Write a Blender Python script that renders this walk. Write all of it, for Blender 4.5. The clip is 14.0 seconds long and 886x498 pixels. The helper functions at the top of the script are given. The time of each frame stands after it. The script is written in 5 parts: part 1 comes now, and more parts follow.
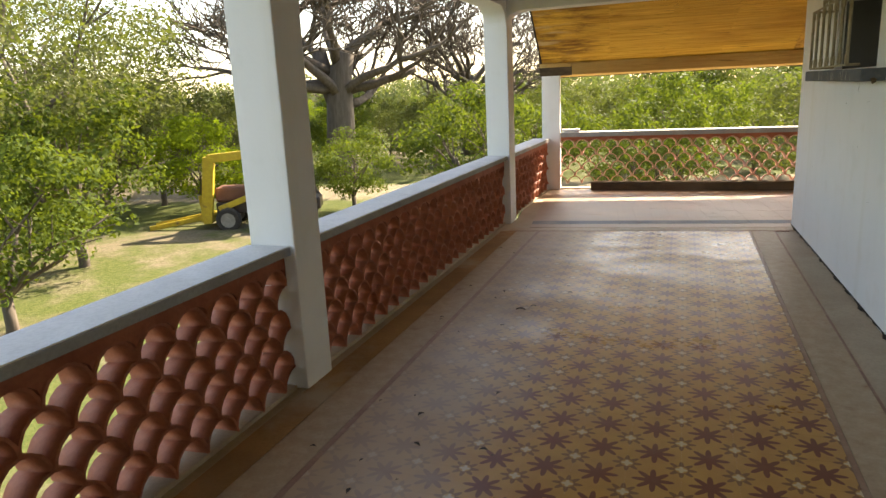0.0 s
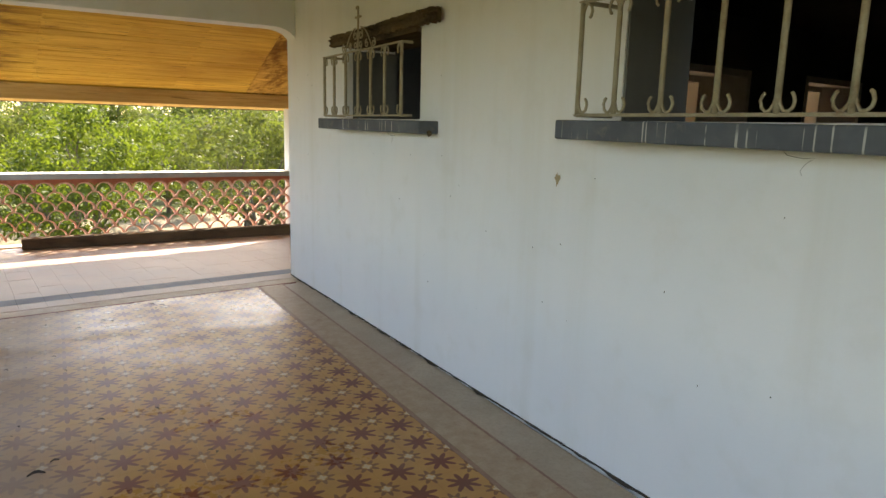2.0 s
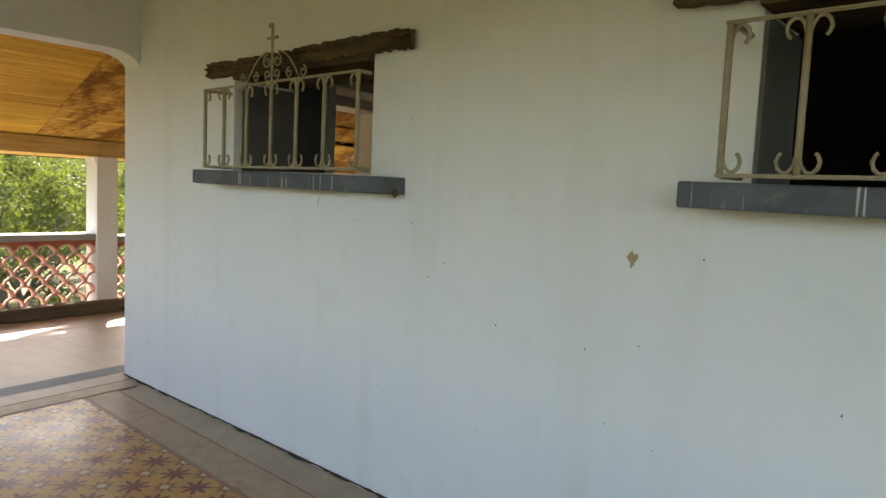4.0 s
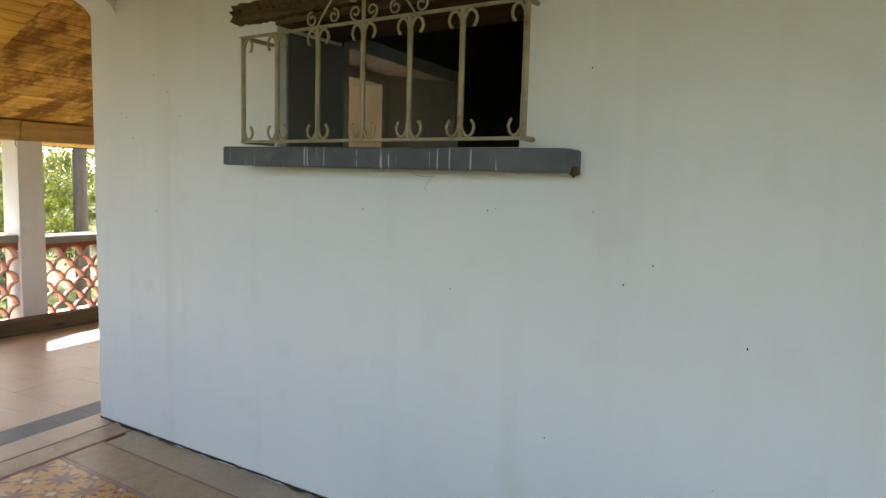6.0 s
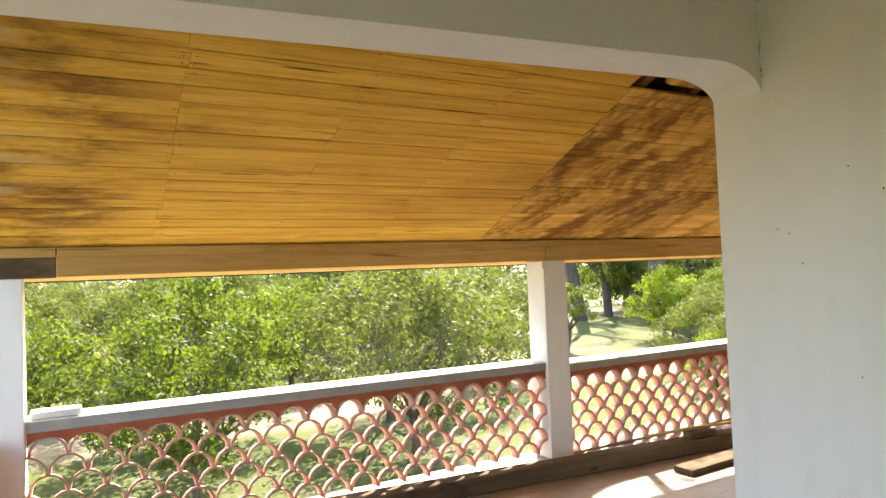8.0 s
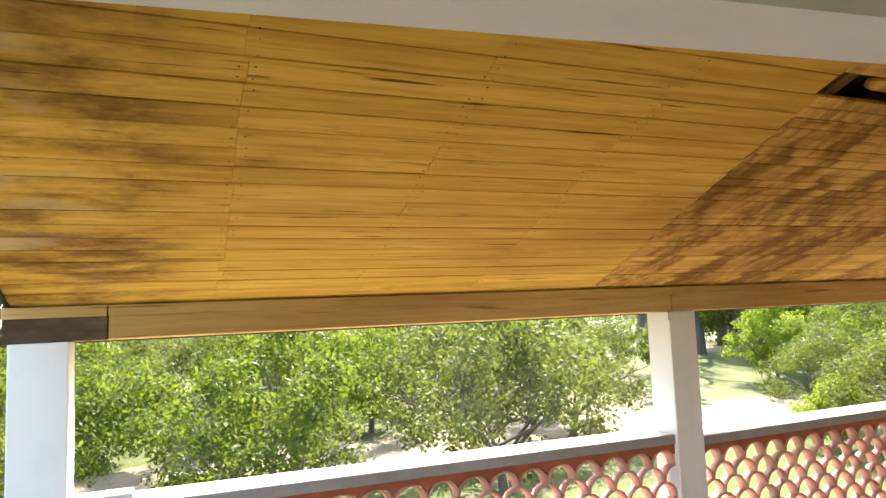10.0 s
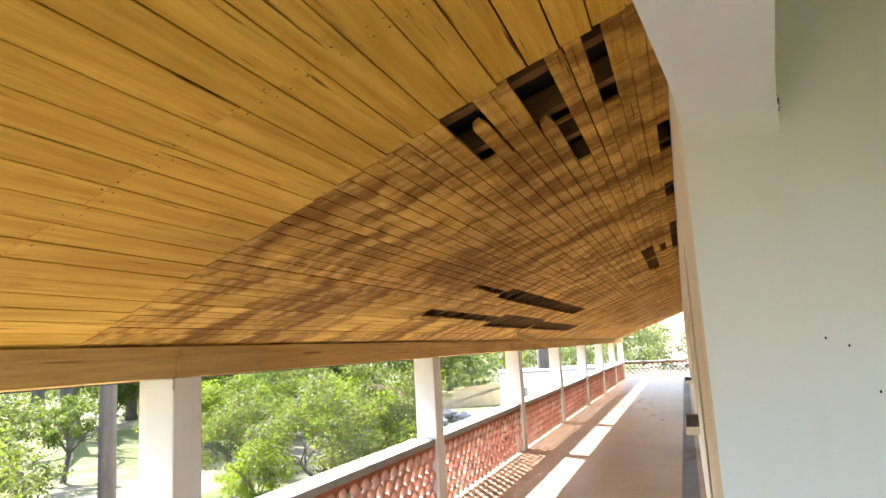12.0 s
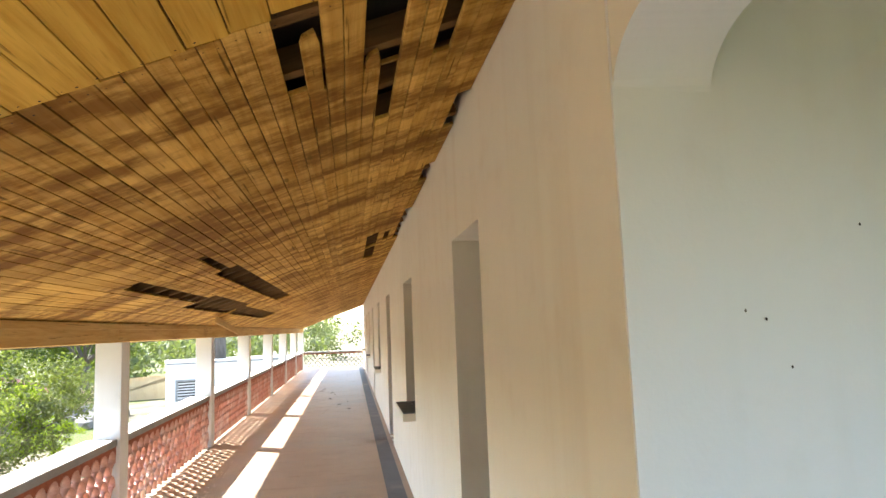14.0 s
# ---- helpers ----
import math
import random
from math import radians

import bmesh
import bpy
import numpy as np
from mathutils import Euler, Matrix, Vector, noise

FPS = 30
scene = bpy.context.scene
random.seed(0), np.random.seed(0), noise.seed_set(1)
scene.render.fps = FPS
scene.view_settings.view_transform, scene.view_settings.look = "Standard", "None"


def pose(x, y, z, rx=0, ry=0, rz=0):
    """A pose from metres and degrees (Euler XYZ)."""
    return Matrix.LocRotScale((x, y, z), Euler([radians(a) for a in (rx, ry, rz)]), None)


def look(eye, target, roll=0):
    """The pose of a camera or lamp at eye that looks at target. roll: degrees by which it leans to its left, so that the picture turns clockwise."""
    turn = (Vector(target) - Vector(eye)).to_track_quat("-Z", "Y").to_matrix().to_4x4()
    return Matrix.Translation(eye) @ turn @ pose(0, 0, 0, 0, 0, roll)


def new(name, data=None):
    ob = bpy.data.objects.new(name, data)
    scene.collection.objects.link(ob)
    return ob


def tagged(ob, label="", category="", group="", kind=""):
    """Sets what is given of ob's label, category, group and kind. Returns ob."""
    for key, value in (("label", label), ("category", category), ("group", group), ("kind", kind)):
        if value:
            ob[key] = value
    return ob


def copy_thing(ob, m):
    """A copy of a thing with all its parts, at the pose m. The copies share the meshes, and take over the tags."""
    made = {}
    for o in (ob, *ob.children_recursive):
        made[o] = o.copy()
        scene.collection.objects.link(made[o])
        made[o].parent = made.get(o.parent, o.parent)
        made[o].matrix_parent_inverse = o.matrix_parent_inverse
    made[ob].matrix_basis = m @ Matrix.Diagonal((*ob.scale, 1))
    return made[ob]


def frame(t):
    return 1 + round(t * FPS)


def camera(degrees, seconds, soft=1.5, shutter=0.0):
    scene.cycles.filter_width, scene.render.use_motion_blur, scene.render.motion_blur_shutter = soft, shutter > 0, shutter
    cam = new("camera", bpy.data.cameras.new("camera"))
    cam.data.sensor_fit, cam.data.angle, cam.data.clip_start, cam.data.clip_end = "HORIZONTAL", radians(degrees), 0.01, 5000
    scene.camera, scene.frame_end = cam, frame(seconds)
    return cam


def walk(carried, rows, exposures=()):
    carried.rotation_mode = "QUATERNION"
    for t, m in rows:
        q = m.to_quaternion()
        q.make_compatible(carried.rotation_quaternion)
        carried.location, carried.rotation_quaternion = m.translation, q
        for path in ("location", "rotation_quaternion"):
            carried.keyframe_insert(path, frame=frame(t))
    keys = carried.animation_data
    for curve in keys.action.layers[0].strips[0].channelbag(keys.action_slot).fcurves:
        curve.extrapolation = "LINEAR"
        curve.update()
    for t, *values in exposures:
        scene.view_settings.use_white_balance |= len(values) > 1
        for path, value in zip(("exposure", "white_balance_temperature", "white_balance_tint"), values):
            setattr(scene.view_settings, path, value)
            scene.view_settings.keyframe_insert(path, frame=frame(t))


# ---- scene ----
cam = camera(67.12, 14.0)
PATH = [
    (0, (-1.135, -7.882, 1.539), (-1.800, -6.050, 1.088), -2.75),
    (0.5, (-1.416, -7.587, 1.505), (-1.434, -5.637, 1.057), -0.92),
    (1, (-1.674, -7.295, 1.544), (-1.451, -5.359, 1.094), -1.95),
    (1.5, (-1.870, -6.924, 1.533), (-1.184, -5.089, 1.132), -0.55),
    (2, (-2.022, -6.589, 1.545), (-1.035, -4.888, 1.183), 1.46),
    (2.5, (-2.104, -6.208, 1.573), (-1.079, -4.528, 1.216), 0.39),
    (3, (-2.140, -5.825, 1.511), (-0.942, -4.248, 1.229), 1.55),
    (3.2, (-2.179, -5.690, 1.531), (-0.830, -4.238, 1.261), 1.28),
    (5.3, (-2.143, -4.242, 1.505), (-0.584, -2.998, 1.354), 1.75),
    (5.5, (-2.101, -4.106, 1.535), (-0.520, -2.892, 1.367), 0.74),
    (6, (-2.138, -3.793, 1.457), (-0.470, -2.708, 1.254), 1.52),
    (6.5, (-2.141, -3.439, 1.556), (-0.426, -2.411, 1.548), -4.20),
    (7, (-2.131, -3.049, 1.596), (-0.630, -1.731, 1.695), -6.57),
    (7.5, (-2.172, -2.588, 1.584), (-1.082, -0.913, 1.651), -3.60),
    (8, (-2.121, -2.101, 1.662), (-1.352, -0.257, 1.734), -2.35),
    (8.2, (-2.144, -1.953, 1.671), (-1.395, -0.100, 1.733), -2.94),
    (10.3, (-1.995, -1.027, 1.826), (-1.453, 0.883, 2.068), -2.47),
    (10.5, (-2.021, -0.789, 1.810), (-1.248, 1.024, 2.148), -3.38),
    (11, (-1.928, -0.512, 1.833), (-0.689, 1.012, 2.208), -2.40),
    (11.5, (-1.924, -0.301, 1.821), (-0.258, 0.731, 2.218), -3.99),
    (12, (-1.879, -0.166, 1.797), (-0.099, 0.696, 2.099), -3.30),
    (12.5, (-1.763, 0.028, 1.786), (0.042, 0.860, 2.011), -4.86),
    (13, (-1.688, 0.235, 1.761), (0.175, 0.928, 1.984), -4.32),
    (13.5, (-1.598, 0.432, 1.784), (0.380, 0.642, 1.992), -4.88),
    (14, (-1.515, 0.453, 1.765), (0.471, 0.401, 1.996), -2.15),
]
walk(cam, [(t, look(eye, target, roll)) for t, eye, target, roll in PATH],
     exposures=[(0, 2.05, 8500, 13), (1.0, 2.4, 8200, 13), (3.0, 2.4, 7700, 11), (6.0, 2.45, 7400, 10), (7.5, 2.65, 7400, 11), (9.5, 2.68, 7000, 11), (11.0, 2.86, 6700, 11), (12.0, 2.98, 6500, 10.5), (12.5, 2.92, 6450, 10), (13.0, 2.82, 6400, 9.5), (13.5, 2.84, 6350, 8.5), (14.0, 2.88, 6300, 8.5)])

# ---- world and sun ----
TURN = radians(6.6)                       # the long gallery runs 6.6 degrees off the square
M2 = Matrix.Rotation(TURN, 4, "Z")
SUN_ELEV, SUN_TO = radians(39.0), Vector((0.447, 0.894, 0.0)).normalized()
world = bpy.data.worlds.new("sky")
scene.world = world
world.use_nodes = True
wn = world.node_tree.nodes
sky = wn.new("ShaderNodeTexSky")
sky.sky_type, sky.sun_disc = "NISHITA", False
sky.sun_elevation, sky.sun_rotation = SUN_ELEV, math.atan2(SUN_TO.x, SUN_TO.y)
sky.air_density, sky.dust_density, sky.ozone_density = 1.0, 1.2, 1.0
wn["Background"].inputs["Strength"].default_value = 0.15
world.node_tree.links.new(sky.outputs[0], wn["Background"].inputs["Color"])
sun = new("sun", bpy.data.lights.new("sun", "SUN"))
sun.data.energy, sun.data.angle, sun.data.color = 5.0, radians(0.53), (1.0, 0.965, 0.91)
sun_way = Vector((SUN_TO.x * math.cos(SUN_ELEV), SUN_TO.y * math.cos(SUN_ELEV), math.sin(SUN_ELEV)))
sun.matrix_world = look(sun_way * 30, (0, 0, 0))


# ---- materials ----
class Nodes:
    def __init__(self, name):
        self.m = bpy.data.materials.new(name)
        self.m.use_nodes = True
        self.t = self.m.node_tree
        self.b = self.t.nodes["Principled BSDF"]

    def add(self, kind, **inputs):
        n = self.t.nodes.new(kind)
        for k, v in inputs.items():
            self.put(n, k.replace("_", " "), v)
        return n

    def put(self, n, k, v):
        s = n.inputs[int(k)] if k.isdigit() else n.inputs[k]
        if isinstance(v, bpy.types.NodeSocket):
            self.t.links.new(v, s)
        else:
            s.default_value = v

    def math(self, op, a, b=0.0, c=None):
        n = self.t.nodes.new("ShaderNodeMath")
        n.operation = op
        self.put(n, "0", a), self.put(n, "1", b)
        if c is not None:
            self.put(n, "2", c)
        return n.outputs[0]

    def coord(self, scale=(1, 1, 1), world_space=False):
        src = self.add("ShaderNodeNewGeometry").outputs["Position"] if world_space else self.add("ShaderNodeTexCoord").outputs["Object"]
        mp = self.add("ShaderNodeMapping")
        self.put(mp, "Vector", src), self.put(mp, "Scale", scale)
        return mp.outputs[0]

    def noise(self, vec, scale, detail=4.0, rough=0.55, out="Fac", dist=0.0):
        n = self.add("ShaderNodeTexNoise", Vector=vec, Scale=scale, Detail=detail, Roughness=rough, Distortion=dist)
        return n.outputs[out]

    def ramp(self, fac, lo, hi):
        n = self.add("ShaderNodeMapRange")
        n.interpolation_type = "SMOOTHSTEP"
        self.put(n, "Value", fac), self.put(n, "From Min", lo), self.put(n, "From Max", hi)
        return n.outputs[0]

    def mix(self, fac, a, b, mode="MIX"):
        n = self.t.nodes.new("ShaderNodeMix")
        n.data_type, n.blend_type = "RGBA", mode
        for i, v in ((0, fac), (6, a), (7, b)):
            if isinstance(v, bpy.types.NodeSocket):
                self.t.links.new(v, n.inputs[i])
            else:
                n.inputs[i].default_value = v if i == 0 else (*v, 1.0)
        return n.outputs[2]

    def bump(self, height, strength, distance=0.01):
        n = self.add("ShaderNodeBump", Height=height, Strength=strength, Distance=distance)
        self.put(self.b, "Normal", n.outputs[0])

    def done(self, color, rough=0.8, metallic=0.0, specular=0.4):
        self.put(self.b, "Base Color", color if isinstance(color, bpy.types.NodeSocket) else (*color, 1.0))
        self.put(self.b, "Roughness", rough), self.put(self.b, "Metallic", metallic)
        self.put(self.b, "Specular IOR Level", specular)
        return self.m


def plain(name, a, b, scale=6.0, rough=0.8, bump=0.2, fine=60.0, metallic=0.0, stain=None, stain_at=(0.58, 0.75), specular=0.4, stretch=(1, 1, 1)):
    """Two tones by a coarse noise, a fine grain, a third tone in patches, and relief."""
    n = Nodes(name)
    v = n.coord(stretch)
    coarse, grain = n.noise(v, scale), n.noise(v, fine, 3.0)
    c = n.mix(n.ramp(coarse, 0.3, 0.7), a, b)
    c = n.mix(n.math("MULTIPLY", n.ramp(grain, 0.35, 0.75), 0.35), c, [x * 0.7 for x in b])
    if stain:
        c = n.mix(n.ramp(n.noise(v, scale * 0.45, 6.0, 0.65), *stain_at), c, stain)
    n.bump(n.math("ADD", n.math("MULTIPLY", coarse, 0.6), n.math("MULTIPLY", grain, 0.4)), bump)
    return n.done(c, rough, metallic, specular)


def plaster(name, a, b, dirt):
    n = Nodes(name)
    v = n.coord(world_space=True)
    big, mid, fine = n.noise(v, 0.8, 5.0), n.noise(v, 5.0, 5.0), n.noise(v, 70.0, 3.0)
    streak = n.noise(n.coord((5.0, 5.0, 0.35), True), 1.0, 5.0)
    c = n.mix(n.ramp(big, 0.35, 0.68), a, b)
    c = n.mix(n.math("MULTIPLY", n.ramp(streak, 0.5, 0.8), 0.35), c, dirt)
    c = n.mix(n.math("MULTIPLY", n.ramp(mid, 0.52, 0.75), 0.24), c, dirt)
    n.bump(n.math("ADD", n.math("MULTIPLY", mid, 0.8), n.math("MULTIPLY", fine, 0.15)), 0.25, 0.012)
    return n.done(c, 0.85, 0.0, 0.25)


def timber(name, pale, dark, stain, stain_lo, stain_hi, stain_scale, rough=0.6, spread=0.35, axis=0, streaks=0.0, wet_from=None, band=0.45, drift=0.55, cross=1.0):
    """Boards with grain along one axis, a tone of its own for each board, and water stains."""
    n = Nodes(name)
    geo = n.add("ShaderNodeNewGeometry")
    rnd = geo.outputs["Random Per Island"]
    tc = n.add("ShaderNodeTexCoord").outputs["Object"]
    shift = n.add("ShaderNodeCombineXYZ", X=n.math("MULTIPLY", rnd, 37.0), Y=n.math("MULTIPLY", rnd, 11.0), Z=0.0)
    vec = n.add("ShaderNodeVectorMath")
    n.put(vec, "0", tc), n.put(vec, "1", shift.outputs[0])
    mp = n.add("ShaderNodeMapping", Vector=vec.outputs[0], Scale=[(1.2 if i == axis else 22.0) for i in range(3)])
    grain = n.noise(mp.outputs[0], 1.0, 6.0, 0.6, dist=0.6)
    fine = n.noise(mp.outputs[0], 4.0, 4.0, 0.6)
    c = n.mix(n.ramp(grain, 0.30, 0.74), pale, dark)
    c = n.mix(n.math("MULTIPLY", rnd, spread), c, [x * 0.55 for x in dark])
    c = n.mix(n.math("MULTIPLY", n.ramp(fine, 0.52, 0.75), 0.35), c, [x * 0.5 for x in dark])
    sm = n.add("ShaderNodeMapping", Vector=tc, Scale=[(stain_scale * (band if i == axis else cross)) for i in range(3)])
    st = n.add("ShaderNodeVectorMath")
    n.put(st, "0", sm.outputs[0]), n.put(st, "1", n.add("ShaderNodeCombineXYZ", X=n.math("MULTIPLY", rnd, drift), Y=0.0, Z=0.0).outputs[0])
    patch = n.noise(st.outputs[0], 1.0, 7.0, 0.68)
    c = n.mix(n.math("MULTIPLY", n.ramp(patch, stain_lo, stain_hi), 0.8), c, stain)
    c = n.mix(n.math("MULTIPLY", n.ramp(n.noise(sm.outputs[0], 0.45, 3.0, 0.5), 0.48, 0.62), 0.35), c, stain)
    if streaks:
        sk = n.add("ShaderNodeMapping", Vector=vec.outputs[0], Scale=[(1.9 if i == axis else 42.0) for i in range(3)])
        c = n.mix(n.math("MULTIPLY", n.ramp(n.noise(sk.outputs[0], 1.0, 3.0, 0.5), 0.63, 0.73), streaks), c, [x * 0.20 for x in dark])
    if wet_from is not None:
        at_x = n.add("ShaderNodeSeparateXYZ", Vector=tc).outputs["X"]
        wet = n.math("MULTIPLY", n.ramp(at_x, wet_from, wet_from - 0.35), n.ramp(n.noise(st.outputs[0], 1.6, 6.0, 0.7), 0.42, 0.62))
        c = n.mix(n.math("MULTIPLY", wet, 0.85), c, (0.14, 0.058, 0.016))
        c = n.mix(n.math("MULTIPLY", n.math("MULTIPLY", n.ramp(at_x, wet_from - 0.3, wet_from - 0.8), n.ramp(n.noise(st.outputs[0], 2.3, 5.0), 0.5, 0.66)), 0.7), c, (0.50, 0.40, 0.25))
    knots = n.add("ShaderNodeTexVoronoi", Vector=n.add("ShaderNodeMapping", Vector=vec.outputs[0], Scale=[(1.3 if i == axis else 4.5) for i in range(3)]).outputs[0], Scale=1.0)
    c = n.mix(n.math("MULTIPLY", n.ramp(knots.outputs["Distance"], 0.085, 0.04), 0.8), c, [x * 0.3 for x in dark])
    n.bump(n.math("ADD", grain, n.math("MULTIPLY", fine, 0.4)), 0.35, 0.004)
    return n.done(c, rough, 0.0, 0.05)


def star_tile(name, pitch, x0, y0):
    """Cement tile: a dark red eight-petal star at each lattice point, a small pale flower ringed with leaves between four of them."""
    n = Nodes(name)
    pos = n.add("ShaderNodeSeparateXYZ", Vector=n.add("ShaderNodeNewGeometry").outputs["Position"])
    wob = n.noise(n.coord(world_space=True), 30.0, 2.0)

    def local(off):
        out = []
        for axis, o in (("X", x0), ("Y", y0)):
            u = n.math("DIVIDE", n.math("SUBTRACT", pos.outputs[axis], o + off), pitch)
            out.append(n.math("SUBTRACT", n.math("FRACT", n.math("ADD", u, 100.5)), 0.5))
        r = n.math("SQRT", n.math("ADD", n.math("MULTIPLY", out[0], out[0]), n.math("MULTIPLY", out[1], out[1])))
        return r, n.math("ARCTAN2", out[1], out[0])

    r, a = local(0.0)
    petal = n.math("ADD", 0.268, n.math("MULTIPLY", n.math("COSINE", n.math("MULTIPLY", a, 8.0)), 0.112))
    star = n.ramp(n.math("SUBTRACT", petal, r), -0.012, 0.012)
    r2, a2 = local(pitch / 2)
    ring = n.math("ADD", 0.215, n.math("MULTIPLY", n.math("COSINE", n.math("MULTIPLY", a2, 8.0)), 0.07))
    leaf = n.math("MULTIPLY", n.ramp(n.math("SUBTRACT", ring, r2), -0.01, 0.01), n.ramp(r2, 0.10, 0.13))
    flower = n.ramp(n.math("SUBTRACT", n.math("ADD", 0.085, n.math("MULTIPLY", n.math("COSINE", n.math("MULTIPLY", a2, 4.0)), 0.025)), r2), -0.012, 0.012)
    v = n.coord(world_space=True)
    big, mid, fine = n.noise(v, 0.9, 5.0, 0.6), n.noise(v, 7.0, 4.0), n.noise(v, 90.0, 2.0)
    ground_c = n.mix(n.ramp(mid, 0.3, 0.7), (0.50, 0.26, 0.066), (0.42, 0.205, 0.054))
    c = n.mix(n.math("MULTIPLY", leaf, 0.85), ground_c, (0.165, 0.062, 0.028))
    c = n.mix(n.math("MULTIPLY", star, 0.94), c, (0.145, 0.030, 0.018))
    c = n.mix(n.math("MULTIPLY", flower, 0.8), c, (0.60, 0.50, 0.35))
    # dust lies thicker towards the open side and the far end, in drifts
    drift = n.ramp(n.math("ADD", n.math("MULTIPLY", pos.outputs["X"], -0.45), n.math("MULTIPLY", big, 0.9)), 1.20, 1.55)
    worn = n.ramp(n.noise(v, 2.6, 7.0, 0.7), 0.5, 0.72)
    dust = n.math("ADD", n.math("MULTIPLY", drift, 0.76), n.math("MULTIPLY", worn, 0.16))
    c = n.mix(dust, c, (0.37, 0.27, 0.19))
    c = n.mix(n.math("MULTIPLY", n.ramp(n.noise(v, 3.7, 8.0, 0.75), 0.60, 0.72), 0.35), c, (0.15, 0.095, 0.06))
    n.bump(n.math("ADD", mid, n.math("MULTIPLY", fine, 0.3)), 0.06, 0.004)
    polish = n.ramp(n.noise(n.coord((1.0, 2.2, 1.0), True), 0.9, 3.0, 0.5), 0.35, 0.65)
    rough = n.math("ADD", 0.22, n.math("ADD", n.math("MULTIPLY", polish, 0.15), n.math("ADD", n.math("MULTIPLY", dust, 0.22), n.math("MULTIPLY", wob, 0.10))))
    return n.done(c, rough, 0.0, 0.30)


def sill_paint(name):
    """Dark slate paint, scuffed, with thin pale drips run down its face."""
    n = Nodes(name)
    v = n.coord()
    c = n.mix(n.ramp(n.noise(v, 5.0), 0.3, 0.7), (0.125, 0.138, 0.155), (0.085, 0.094, 0.11))
    c = n.mix(n.math("MULTIPLY", n.ramp(n.noise(v, 11.0, 6.0, 0.7), 0.56, 0.7), 0.5), c, (0.22, 0.20, 0.175))
    drip = n.math("MULTIPLY", n.ramp(n.noise(n.coord((1.0, 60.0, 1.2)), 1.0, 2.0), 0.62, 0.67), n.ramp(n.noise(n.coord((1.0, 4.0, 9.0)), 1.0, 2.0), 0.44, 0.56))
    c = n.mix(n.math("MULTIPLY", drip, 0.8), c, (0.55, 0.54, 0.50))
    n.bump(n.noise(v, 40.0), 0.25, 0.006)
    return n.done(c, 0.65, 0.0, 0.3)


def foliage(name, a, b, c3, through_light=0.46):
    n = Nodes(name)
    rnd = n.add("ShaderNodeNewGeometry").outputs["Random Per Island"]
    own = n.add("ShaderNodeObjectInfo").outputs["Random"]
    c = n.mix(n.ramp(rnd, 0.1, 0.9), a, b)
    c = n.mix(n.ramp(n.noise(n.coord(), 1.3, 3.0), 0.5, 0.75), c, c3)
    c = n.mix(n.math("MULTIPLY", own, 0.30), c, [x * 0.6 for x in a])
    n.done(c, 0.62, 0.0, 0.06)
    tr = n.add("ShaderNodeBsdfTranslucent")
    n.put(tr, "Color", n.mix(0.6, c, (0.26, 0.34, 0.02)))
    ms = n.add("ShaderNodeMixShader")
    n.put(ms, "0", through_light)
    n.t.links.new(n.b.outputs[0], ms.inputs[1])
    n.t.links.new(tr.outputs[0], ms.inputs[2])
    n.t.links.new(ms.outputs[0], n.t.nodes["Material Output"].inputs["Surface"])
    return n.m


def ground_cover(name):
    n = Nodes(name)
    v = n.coord(world_space=True)
    big, mid, fine = n.noise(v, 0.11, 5.0, 0.6), n.noise(v, 0.8, 6.0, 0.65), n.noise(v, 14.0, 5.0, 0.7)
    grass = n.mix(n.ramp(fine, 0.3, 0.7), (0.052, 0.072, 0.018), (0.105, 0.115, 0.038))
    soil = n.mix(n.ramp(fine, 0.3, 0.7), (0.115, 0.095, 0.06), (0.21, 0.175, 0.12))
    c = n.mix(n.ramp(n.math("ADD", n.math("MULTIPLY", big, 0.6), n.math("MULTIPLY", mid, 0.4)), 0.48, 0.60), grass, soil)
    p = n.add("ShaderNodeSeparateXYZ", Vector=v)
    north = n.math("ADD", n.math("MULTIPLY", p.outputs["Y"], math.cos(TURN)), n.math("MULTIPLY", p.outputs["X"], -math.sin(TURN)))
    edge = n.math("MULTIPLY", n.math("SUBTRACT", mid, 0.5), 3.0)
    track = n.ramp(n.math("ADD", n.math("ABSOLUTE", n.math("SUBTRACT", north, 15.6)), edge), 2.2, 1.4)
    yard = n.ramp(n.math("ADD", n.math("MAXIMUM", n.math("SUBTRACT", -3.2, p.outputs["X"]), n.math("SUBTRACT", north, 4.0)), edge), 3.0, 1.4)
    c = n.mix(n.math("MULTIPLY", n.math("MAXIMUM", track, yard), 0.75), c, n.mix(n.ramp(fine, 0.3, 0.7), (0.20, 0.165, 0.115), (0.31, 0.255, 0.18)))
    n.bump(n.math("ADD", fine, mid), 0.6, 0.05)
    return n.done(c, 0.95, 0.0, 0.1)


WHITE = plaster("white_lime_plaster", (0.80, 0.80, 0.79), (0.76, 0.77, 0.77), (0.66, 0.64, 0.58))
# The white plaster again, with warm light off boards and floor tinted in.
BOUNCE_CREAM = plaster("bounce_warmed_lime_plaster", (0.80, 0.765, 0.665), (0.77, 0.735, 0.635), (0.66, 0.58, 0.46))
# Dark tone stands for the lack of light inside the rooms.
INNER = plaster("unlit_room_plaster", (0.16, 0.16, 0.15), (0.12, 0.12, 0.115), (0.07, 0.065, 0.06))
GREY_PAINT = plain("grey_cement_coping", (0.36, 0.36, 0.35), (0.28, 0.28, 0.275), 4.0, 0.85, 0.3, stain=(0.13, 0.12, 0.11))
PALE_TOP = plain("pale_coping_top", (0.74, 0.73, 0.70), (0.66, 0.65, 0.62), 5.0, 0.85, 0.3, stain=(0.50, 0.48, 0.44))
